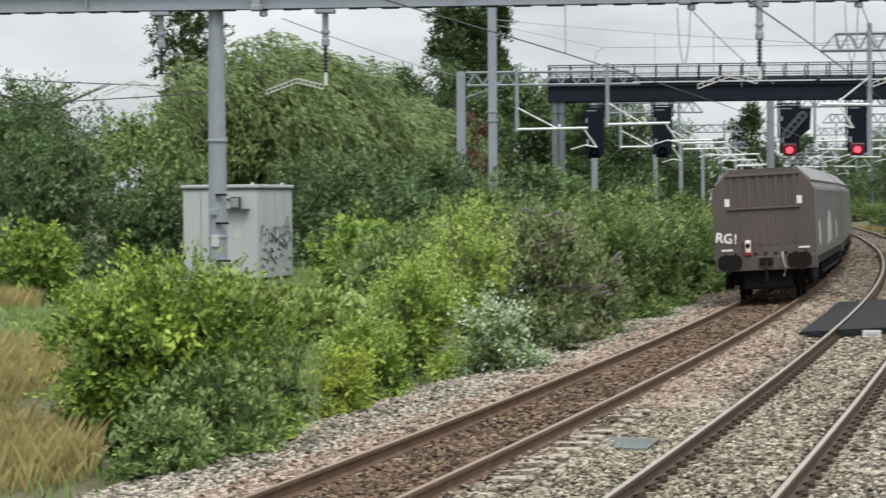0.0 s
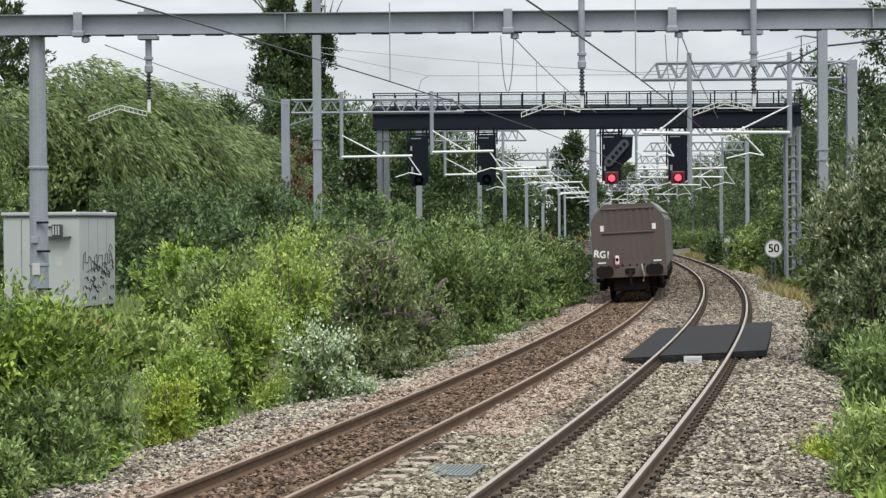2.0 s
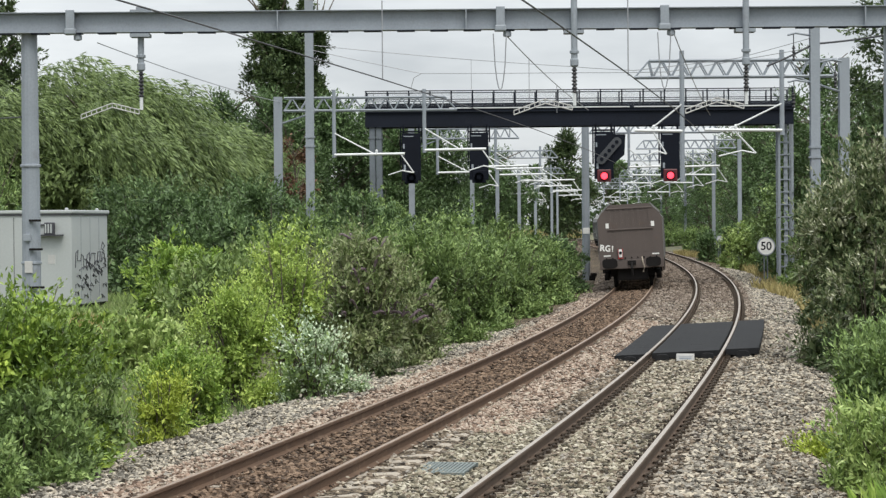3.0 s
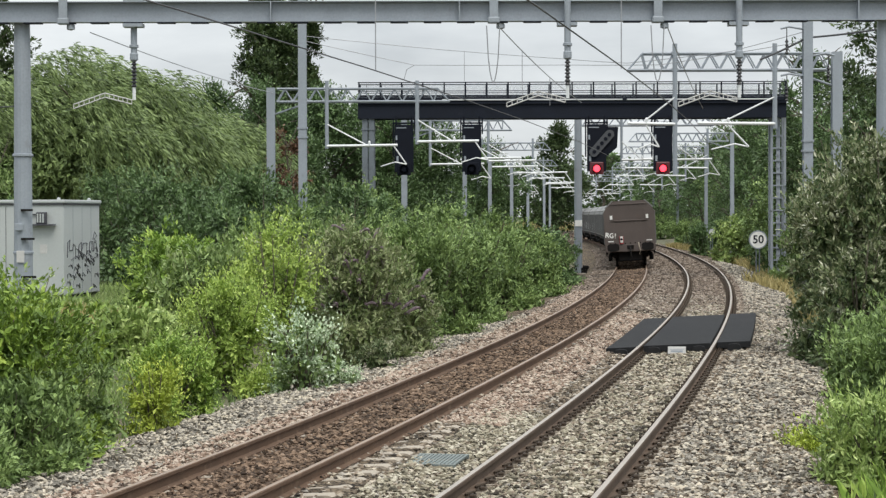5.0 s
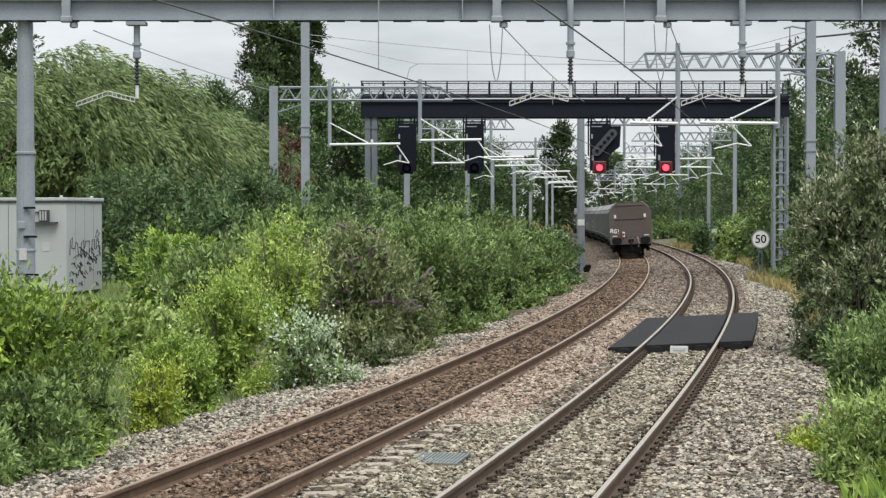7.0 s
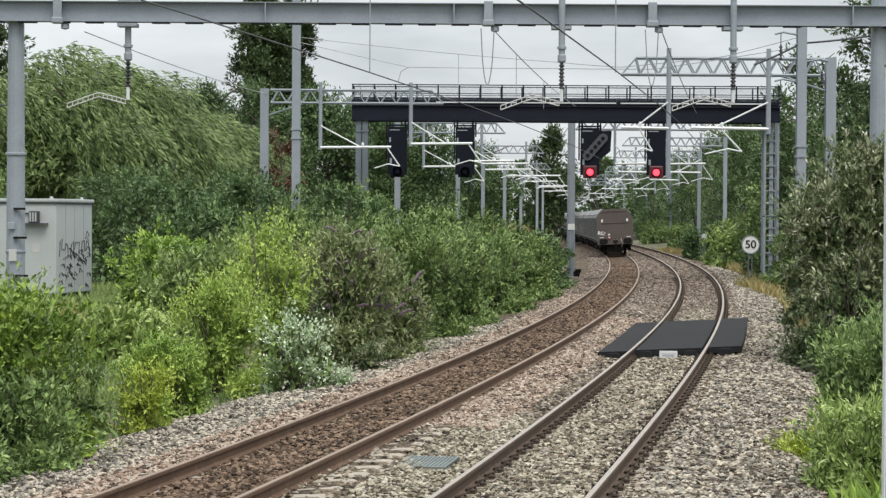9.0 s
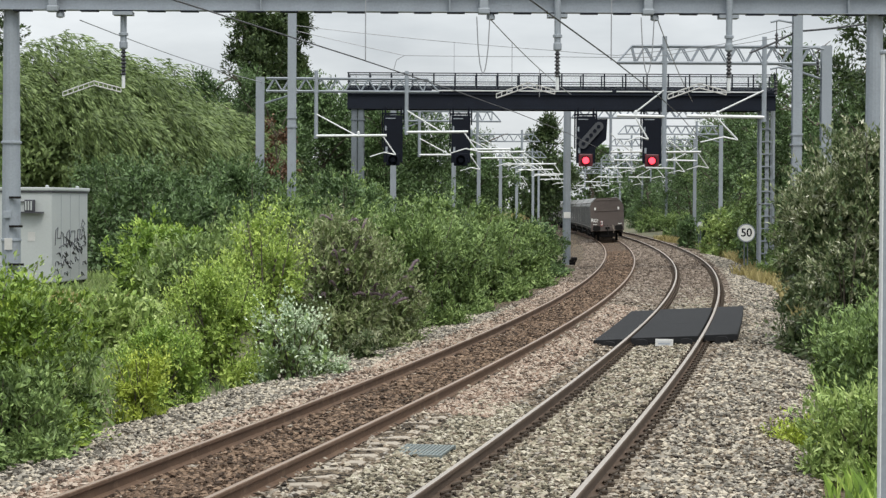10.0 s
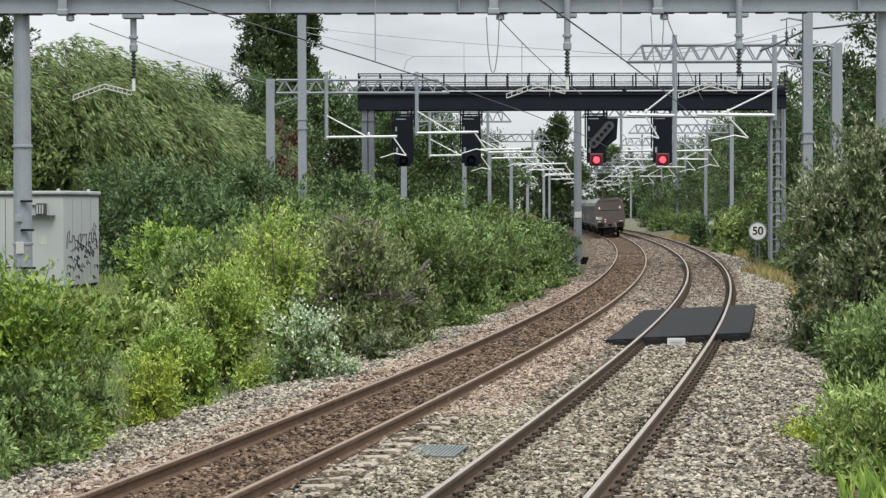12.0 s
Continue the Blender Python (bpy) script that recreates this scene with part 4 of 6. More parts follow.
# ---- hut and signs ----
def build_hut():
    m = pose(-10.74, 58.65, 0.0, 0, 0, -9.3)
    h = thing("equipment_hut", m, "pale grey steel equipment hut with scrawled graffiti", "equipment hut")
    w, d, z0, z1 = 1.06, 1.5, 0.55, 3.0
    part("body", Mesh().box((-w, -d, z0), (w, d, z1), bevel=0.02), M_HUT, h)
    part("roof", Mesh().box((-w - 0.05, -d - 0.05, z1), (w + 0.05, d + 0.05, z1 + 0.09), bevel=0.02), M_HUT, h)
    for x, y in ((-0.2, -d + 0.2), (w - 0.2, -d + 0.2), (w - 0.2, d - 0.3)):
        part("lifting_eye", Mesh().lathe([(0.05, z1 + 0.09), (0.05, z1 + 0.13), (0.02, z1 + 0.15)], n=8, at=(x, y, 0)), M_HUT, h)
    part("drip_edge", Mesh().box((-w - 0.02, -d - 0.03, z1 - 0.05), (w + 0.03, -d - 0.004, z1 - 0.015)), M_GRAFFITI, h)
    part("drip_edge", Mesh().box((w + 0.004, -d - 0.03, z1 - 0.05), (w + 0.03, d + 0.02, z1 - 0.015)), M_GRAFFITI, h)
    for x in (-0.55, 0.0):
        part("door_seam", Mesh().box((x, -d - 0.006, z0 + 0.03), (x + 0.012, -d + 0.004, z1 - 0.1)), M_GRAFFITI, h)
    for y in (-0.75, 0.0, 0.75):
        part("panel_seam", Mesh().box((w - 0.004, y, z0 + 0.03), (w + 0.006, y + 0.012, z1 - 0.1)), M_GALV, h)
    lb = part("lamp_bracket", Mesh().box((0.1, -d - 0.2, 2.40), (0.85, -d - 0.02, 2.44)).box((0.35, -d - 0.16, 2.44), (0.62, -d - 0.02, 2.76), bevel=0.02), M_GRAFFITI, h)
    for k in range(3):
        part("lamp_slat", Mesh().box((0.38 + 0.075 * k, -d - 0.17, 2.48), (0.42 + 0.075 * k, -d - 0.162, 2.72)), M_HUT, lb)
    part("conduit", Mesh().pipe([(-0.1, -d - 0.03, 2.6), (0.2, -d - 0.03, 2.7), (0.36, -d - 0.03, 2.7)], 0.02), M_GRAFFITI, h)
    part("sill", Mesh().box((-0.3, -d - 0.03, 2.12), (0.2, -d - 0.004, 2.16)), M_GRAFFITI, h)
    part("plinth", Mesh().box((-w + 0.1, -d + 0.1, -0.1), (w - 0.1, d - 0.1, z0 - 0.08)), M_SLEEPER, h)
    # Dark block in place of the shaded gap beneath the hut.
    part("skid", Mesh().box((-w + 0.05, -d + 0.03, z0 - 0.08), (w - 0.05, d - 0.05, z0 - 0.003)), M_HUT_DARK, h)
    # scrawls that cannot be read
    rng = random.Random(5)
    for k in range(3):
        y = -1.25 + k * 0.92
        pts = []
        for q, z in ((0.0, 1.52), (0.02, 1.9), (0.2, 1.98), (0.24, 1.74), (0.4, 1.72), (0.44, 1.94), (0.66, 1.88), (0.7, 1.55), (0.4, 1.5)):
            pts.append((w + 0.004, y + q + rng.uniform(-0.07, 0.07), z + rng.uniform(-0.05, 0.05)))
        part("graffiti", Mesh().pipe(pts, 0.015, 4), M_GRAFFITI, h, "dark sprayed outline")
    for k in range(30):
        y, z = rng.uniform(-1.4, 1.15), rng.uniform(0.72, 1.72)
        pts, a = [], rng.uniform(0, 6)
        for j in range(6):
            pts.append((w + 0.004, y + 0.05 * j + 0.10 * math.sin(a + 1.3 * j), z + rng.uniform(0.03, 0.09) * math.cos(a + 1.7 * j)))
        part("graffiti", Mesh().pipe(pts, rng.uniform(0.009, 0.018), 4), M_GRAFFITI, h, "dark sprayed scrawl")
    part("graffiti", Mesh().pipe([(w + 0.004, 0.9, 2.0), (w + 0.004, 1.05, 2.22), (w + 0.004, 1.25, 2.1), (w + 0.004, 1.0, 2.02), (w + 0.004, 1.2, 1.95)], 0.012, 4), M_GRAFFITI, h, "dark sprayed loop")
    part("notice", Mesh().box((0.40, -d - 0.008, 1.66), (0.60, -d - 0.001, 1.90)), M_BOARD, h, "white notice")


def text_mesh(body, size, material, name, heavy=0.012):
    cu = bpy.data.curves.new(name, "FONT")
    cu.body, cu.size, cu.align_x, cu.align_y, cu.extrude, cu.offset = body, size, "CENTER", "CENTER", 0.004, heavy * size
    ob = bpy.data.objects.new(name, cu)
    scene.collection.objects.link(ob)
    me = bpy.data.meshes.new_from_object(ob.evaluated_get(bpy.context.evaluated_depsgraph_get()))
    bpy.data.objects.remove(ob)
    me.materials.clear()
    me.materials.append(material)
    me.name = name
    return me


def build_signs():
    for x, y, z, r, tilt in ((13.12, 88.0, 1.61, 0.37, 4), (17.85, 140.0, 1.5, 0.22, 25)):
        g0 = float(ground_z(x, y))
        s = thing("speed_sign", pose(x, y, g0, 0, 0, tilt), "round white speed sign on a grey post" if y < 100 else "small round white sign on a post farther along", "speed sign")
        part("post", Mesh().tube((-0.07, 0.06, -0.2), (-0.07, 0.06, z - g0 + 0.2), 0.024, n=8).tube((0.07, 0.06, -0.2), (0.07, 0.06, z - g0 + 0.2), 0.024, n=8), M_GALV_SHADE, s)
        disc = part("disc", Mesh().lathe([(r, 0.02), (r, -0.005), (r - 0.01, -0.015)], "y", 32, at=(0, 0, z - g0)), M_WHITE if y < 100 else M_BOARD, s)
        part("rim", Mesh().lathe([(r + 0.01, 0.025), (r + 0.01, -0.02), (r - 0.035, -0.02), (r - 0.035, 0.0)], "y", 32, at=(0, 0, z - g0)), M_GALV, s)
        if y < 100:
            part("numerals", text_mesh("50", 0.47, M_BLACK, "numerals"), None, s, "black numerals 50", pose(0, -0.022, z - g0, 90, 0, 0))


# ---- plants ----
def leaves(pos, out, size, rng, long=1.7, droop=0.2, flat=0.4):
    """Folded pointed leaves at pos, facing roughly along out. Returns verts and quads."""
    n = len(pos)
    size = np.broadcast_to(size, (n,))
    d = rng.normal(0, 1, (n, 3))
    d[:, 2] -= droop * 2
    d += out * 0.5
    d /= np.linalg.norm(d, axis=1, keepdims=True)
    nr = rng.normal(0, 1, (n, 3)) * flat + out + np.array([0, 0, 0.6])
    w = np.cross(d, nr)
    w /= np.linalg.norm(w, axis=1, keepdims=True) + 1e-9
    up = np.cross(w, d)
    s = (size * rng.uniform(0.6, 1.3, n))[:, None]
    a = pos
    c = pos + d * s * long
    m = pos + d * s * long * 0.45 + up * s * 0.12
    v = np.stack([a, m + w * s * 0.42, c, m - w * s * 0.42], 1).reshape(-1, 3)
    f = np.arange(n * 4).reshape(n, 4)
    return v, f


def sprays(root, way, n, size, rng, long, spread=0.045):
    """n small leaves set along shoots that start at root and run along way."""
    m = len(root)
    i = rng.integers(0, m, n)
    u = rng.random(n)
    d = way[i]
    length = np.linalg.norm(d, axis=1, keepdims=True)
    bend = np.array([0, 0, -0.35]) * (u ** 2)[:, None] * length
    p = root[i] + d * u[:, None] + bend + rng.normal(0, spread, (n, 3))
    side = rng.normal(0, 1, (n, 3))
    out = d / (length + 1e-9)
    aim_ = out * 0.9 + side * 0.55
    aim_ /= np.linalg.norm(aim_, axis=1, keepdims=True)
    nr = rng.normal(0, 0.5, (n, 3)) + np.array([0, 0, 1.0])
    w = np.cross(aim_, nr)
    w /= np.linalg.norm(w, axis=1, keepdims=True) + 1e-9
    up = np.cross(w, aim_)
    s = (size * rng.uniform(0.6, 1.3, n) * (1.1 - 0.4 * u))[:, None]
    c = p + aim_ * s * long
    k = p + aim_ * s * long * 0.45 + up * s * 0.1
    v = np.stack([p, k + w * s * 0.36, c, k - w * s * 0.36], 1).reshape(-1, 3)
    return v, np.arange(n * 4).reshape(n, 4)


def lobe_points(lobes, n, rng, fill=0.35):
    """Points in the outer shell of a heap of lobes (x, y, z, rx, ry, rz), with outward directions."""
    L = np.array(lobes, float)
    area = L[:, 3] * L[:, 5] + L[:, 4] * L[:, 5] + L[:, 3] * L[:, 4]
    k = rng.choice(len(L), n, p=area / area.sum())
    d = rng.normal(0, 1, (n, 3))
    d /= np.linalg.norm(d, axis=1, keepdims=True)
    rad = 1 - fill * rng.random(n) ** 1.5
    rad *= 1 + 0.13 * np.sin(d[:, 0] * 7 + k) * np.sin(d[:, 2] * 6 + 2 * k) + rng.normal(0, 0.05, n)
    p = L[k, :3] + d * L[k, 3:6] * rad[:, None]
    return p, d, k


def lobes_for(rng, r, h, count, base=0.0, lean=0.0):
    out = [(0, 0, base + h * 0.36, r * 0.6, r * 0.6, h * 0.34)]
    for i in range(count + 7):
        a = rng.uniform(0, 2 * np.pi)
        e = rng.uniform(0.05, 1.0)
        q = r * math.sqrt(max(0.02, 1 - 0.85 * e * e)) * rng.uniform(0.45, 0.82)
        z = base + h * (0.12 + 0.72 * e)
        s = r * rng.uniform(0.12, 0.36)
        out.append((q * math.cos(a) + lean * z, q * math.sin(a), z, s, s, s * rng.uniform(0.7, 1.2)))
    for i in range(7):
        a = 2 * np.pi * (i + rng.random()) / 7
        s = r * rng.uniform(0.22, 0.34)
        q = r * rng.uniform(0.6, 0.8)
        out.append((q * math.cos(a), q * math.sin(a), base + s * 0.45, s, s, min(s, h * 0.3)))
    return out


def twigs(rng, r, h, n, material, base=0.0):
    s = Mesh()
    for i in range(n):
        a = rng.uniform(0, 2 * np.pi)
        b = rng.uniform(0.3, 0.9) * r
        p = Vector((rng.normal(0, 0.08 * r), rng.normal(0, 0.08 * r), base - 0.3))
        q = Vector((0.5 * b * math.cos(a), 0.5 * b * math.sin(a), base + h * rng.uniform(0.35, 0.5)))
        e = Vector((b * math.cos(a), b * math.sin(a), base + h * rng.uniform(0.6, 0.97)))
        s.tube(p, q, 0.012 + 0.008 * h, 0.008 + 0.004 * h, n=5).tube(q, e, 0.008 + 0.004 * h, 0.004, n=5)
    return s


SPIKES = []
SWAYING = []


def flower_spike():
    """A drooping tapered spike of small florets, bending along +x."""
    if SPIKES:
        return SPIKES[0]
    s = Mesh()
    pts = [Vector((0.30 * math.sin(1.5 * u), 0, 0.20 * math.sin(2.3 * u))) for u in (0, 0.25, 0.5, 0.75, 1.0)]
    for k in range(4):
        s.tube(pts[k], pts[k + 1], 0.008 + 0.026 * math.sin(0.5 + 0.75 * k), 0.008 + 0.026 * math.sin(1.25 + 0.62 * k), n=6)
    rng = random.Random(9)
    for k in range(26):
        u = rng.random() * 3.99
        q = pts[int(u)].lerp(pts[int(u) + 1], u % 1) + Vector([rng.gauss(0, 0.018) for _ in range(3)])
        s.box(q - Vector((0.012, 0.008, 0.008)), q + Vector((0.012, 0.008, 0.008)))
    SPIKES.append(to_mesh("flower_spike", s, L_FLOWER))
    return SPIKES[0]


def build_bush(x, y, r, h, material, label, seed, n, size, spiky=0.0, count=9, long=1.7, flowers=0, name="bush", group="lineside bushes", heart=None):
    """A shrub: stems, and a heap of leafy lobes with shoots standing out of it."""
    rng = np.random.default_rng(seed)
    z = float(ground_z(x, y))
    b = thing(name, pose(x, y, z), label, "bush", group)
    part("woody_base", twigs(rng, r, h, 14, M_BARK), M_BARK, b)
    per = 27
    ns = max(30, n // per)
    lobes = lobes_for(rng, r, h, count)
    p, d, k = lobe_points(lobes, ns * 2, rng, 0.45)
    keep = (d[:, 2] > -0.25) | (rng.random(len(p)) < 0.2)
    p, d = p[keep][:ns], d[keep][:ns]
    ns = len(p)
    step = np.clip(0.20 * r + 0.14, 0.2, 0.6)
    root = p - d * step * 0.5
    way = (d * 0.8 + rng.normal(0, 0.35, (ns, 3)) + np.array([0, 0, 0.7])) * step * rng.uniform(0.5, 1.7, (ns, 1))
    if spiky:
        m = ns // 3
        a = rng.uniform(0, 2 * np.pi, m)
        q = r * np.sqrt(rng.random(m)) * 0.9
        r2 = np.stack([q * np.cos(a), q * np.sin(a), h * (0.95 - 0.45 * (q / r) ** 2) * rng.uniform(0.75, 0.95, m)], 1)
        w2 = np.stack([0.3 * np.cos(a), 0.3 * np.sin(a), np.ones(m)], 1) * (spiky * rng.uniform(0.4, 1.5, m))[:, None] + rng.normal(0, 0.08, (m, 3))
        root, way = np.concatenate([root, r2]), np.concatenate([way, w2])
    keep = root[:, 2] > -0.02
    root, way = root[keep], way[keep]
    v, f = sprays(root, way, n, size, rng, long)
    core = np.array(lobes)
    core[:, 3:] *= 0.74
    p, d, k = lobe_points(core, max(90, n // 3), rng, 0.5)
    p[:, 2] = np.maximum(p[:, 2], 0.02)
    v2, f2 = leaves(p, d, size * 1.5, rng, 1.6)
    # heart: a darker leaf colour inside, painting the shade of gaps in the crown.
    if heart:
        part("inner_leaves", flat_mesh("inner_leaves", v2, f2, heart), None, b, "inner leaves coloured darker for the shaded gaps")
    else:
        v, f = np.concatenate([v, v2]), np.concatenate([f, f2 + len(v)])
    crown = part("crown", flat_mesh("crown", v, f, material), None, b)
    if y < 60 and h > 1.0 and group == "lineside bushes":
        SWAYING.append(crown)
    if flowers:
        p, d, k = lobe_points(lobes, flowers * 3, rng, 0.03)
        p = p[p[:, 2] > h * 0.35][:flowers]
        spike = flower_spike()
        for q in p:
            out = math.degrees(math.atan2(q[1], q[0])) + rng.normal(0, 40)
            part("flower_spike", spike, None, b, "faded purple flower spike", pose(q[0], q[1], q[2] + 0.05, rng.normal(0, 20), rng.normal(0, 20), out) @ Matrix.Scale(rng.uniform(0.7, 1.05), 4))
    return b


def limbs(rng, h, r, trunk, n, lean=0.0):
    s = Mesh()
    p = Vector((0, 0, -0.4))
    for i in range(5):
        q = Vector((lean * (i + 1) * h / 5 + rng.normal(0, 0.03 * h), rng.normal(0, 0.03 * h), h * 0.85 * (i + 1) / 5))
        s.tube(p, q, trunk * (1 - i * 0.18), trunk * (1 - (i + 1) * 0.18), n=8)
        for j in range(n // 5):
            a = rng.uniform(0, 2 * np.pi)
            u = r * rng.uniform(0.45, 0.85)
            m = q + Vector((u * 0.5 * math.cos(a), u * 0.5 * math.sin(a), h * 0.09))
            e = q + Vector((u * math.cos(a), u * math.sin(a), h * rng.uniform(0.1, 0.2)))
            s.tube(q, m, trunk * 0.28, trunk * 0.18, n=6).tube(m, e, trunk * 0.18, trunk * 0.06, n=5)
        p = q
    return s


def build_tree(x, y, r, h, material, label, seed, n, size, count=22, narrow=1.0, trunk=0.25, low=0.25, group="lineside trees"):
    """A broad or narrow tree with limbs and a crown of leafy clumps with gaps."""
    rng = np.random.default_rng(seed)
    t = thing("tree", pose(x, y, float(ground_z(x, y))), label, "tree", group)
    part("trunk", limbs(rng, h, r, trunk, 20), M_BARK, t)
    lobes = []
    for i in range(count):
        u = rng.uniform(low, 0.97)
        shape = math.sin(math.pi * min(1, (u - low) / (1 - low) * 0.82 + 0.16)) ** 0.7
        a = rng.uniform(0, 2 * np.pi)
        q = r * shape * rng.uniform(0.15, 0.8)
        s = r * rng.uniform(0.2, 0.36) * (0.55 + 0.45 * shape)
        lobes.append((q * math.cos(a), q * math.sin(a), h * u, s, s, s * narrow))
    ns = n // 14
    p, d, k = lobe_points(lobes, ns, rng, 0.6)
    step = 0.14 * r + 0.15
    v, f = sprays(p - d * step * 0.4, (d + rng.normal(0, 0.4, (ns, 3)) + np.array([0, 0, 0.35])) * step, n, size, rng, 1.6, 0.1)
    part("crown", flat_mesh("crown", v, f, material), None, t)
    return t


def build_willow(x, y, r, h, seed, n, label):
    """A weeping willow: a domed top with long hanging strands of narrow leaves."""
    rng = np.random.default_rng(seed)
    t = thing("willow_tree", pose(x, y, float(ground_z(x, y))), label, "tree", "lineside trees")
    part("trunk", limbs(rng, h * 0.8, r * 0.7, 0.45, 20), M_BARK, t)
    # clumps heaped over a dome; from each one strands sweep downwind and hang
    kc = 64
    ca, cq = rng.uniform(0, 2 * np.pi, kc), np.sqrt(rng.random(kc)) * 0.92
    dome = np.sqrt(np.maximum(0, 1 - cq ** 2))
    depth = rng.uniform(0.82, 1.03, kc)
    cen = np.stack([cq * r * np.cos(ca), cq * r * np.sin(ca), h * (0.22 + 0.66 * dome * depth)], 1)
    low = rng.random(kc) < 0.3
    cen[low, 2] *= rng.uniform(0.5, 0.85, int(low.sum()))
    rad = r * rng.uniform(0.15, 0.30, kc)
    ns = 3400
    c = rng.choice(kc, ns, p=rad ** 2 / (rad ** 2).sum())
    e = rng.normal(0, 1, (ns, 3))
    e[:, 2] = np.abs(e[:, 2])
    e /= np.linalg.norm(e, axis=1, keepdims=True)
    top = cen[c] + e * rad[c][:, None] * rng.uniform(0.75, 1.05, (ns, 1)) * np.array([1, 1, 0.75])
    length = rad[c] * rng.uniform(0.7, 2.1, ns)
    gust = rng.normal(0.75, 0.2, ns)
    i = rng.integers(0, ns, n)
    u = rng.random(n)
    side = e[i] * np.array([1, 1, 0])
    p = top[i] + side * (0.35 * np.sqrt(u) * rad[c][i])[:, None]
    p[:, 0] += gust[i] * length[i] * u ** 0.8 * 0.8
    p[:, 2] += 0.22 * np.sin(np.minimum(u * 2.5, 1) * np.pi) - length[i] * u ** 1.5
    p += rng.normal(0, 0.045, p.shape)
    d = side * 0.2 + np.stack([gust[i], np.zeros(n), 0.15 - 1.7 * u ** 0.6], 1) + rng.normal(0, 0.22, (n, 3))
    d /= np.linalg.norm(d, axis=1, keepdims=True)
    w = np.cross(d, rng.normal(0, 0.6, (n, 3)) + np.array([0, -0.5, 0.8]))
    w /= np.linalg.norm(w, axis=1, keepdims=True) + 1e-9
    s = rng.uniform(0.7, 1.4, (n, 1))
    v = np.stack([p, p + d * 0.12 * s + w * 0.028 * s, p + d * 0.27 * s, p + d * 0.12 * s - w * 0.028 * s], 1).reshape(-1, 3)
    SWAYING.append(part("crown", flat_mesh("crown", v, np.arange(n * 4).reshape(n, 4), L_WILLOW), None, t, "hanging strands of narrow leaves"))
    inner = [(0, 0, h * 0.5, r * 0.62, r * 0.62, h * 0.3), (r * 0.3, 0, h * 0.4, r * 0.5, r * 0.5, h * 0.25), (-r * 0.3, 0, h * 0.42, r * 0.5, r * 0.5, h * 0.25)]
    pp, dd, kk = lobe_points(inner, n // 3, rng, 0.3)
    v, f = leaves(pp, dd, 0.17, rng, 2.0)
    part("inner_crown", flat_mesh("inner_crown", v, f, L_WILLOW), None, t)
    return t


def build_grass(name, n, spots, material, label, h=(0.25, 0.6), seed=4, width=0.012):
    """Blades of grass and weeds scattered round spots (x, y, rx, ry)."""
    rng = np.random.default_rng(seed)
    S = np.array(spots, float)
    w = S[:, 2] * S[:, 3]
    k = rng.choice(len(S), n, p=w / w.sum())
    q, a = np.sqrt(rng.random(n)), rng.uniform(0, 2 * np.pi, n)
    x, y = S[k, 0] + S[k, 2] * q * np.cos(a), S[k, 1] + S[k, 3] * q * np.sin(a)
    z = np.maximum(ground_z(x, y), np.where(np.abs(offset_of(x, y) + 0.85) < 5.4, bed_z(offset_of(x, y)), -9)) - 0.03
    hh = rng.uniform(h[0], h[1], n)
    b = rng.uniform(0, 2 * np.pi, n)
    lean = rng.normal(0, 0.3, (n, 2)) * hh[:, None]
    wd = width * rng.uniform(0.7, 1.6, n)
    dx, dy = np.cos(b) * wd, np.sin(b) * wd
    v = np.stack([np.stack([x - dx, y - dy, z], 1), np.stack([x + dx, y + dy, z], 1),
                  np.stack([x + lean[:, 0] * 0.4 + dx * 0.7, y + lean[:, 1] * 0.4 + dy * 0.7, z + hh * 0.6], 1),
                  np.stack([x + lean[:, 0], y + lean[:, 1], z + hh], 1)], 1).reshape(-1, 3)
    f = np.arange(n * 4).reshape(n, 4)
    ob = new(name, flat_mesh(name, v, f, material))
    return tagged(ob, label, "grass", kind="stuff")


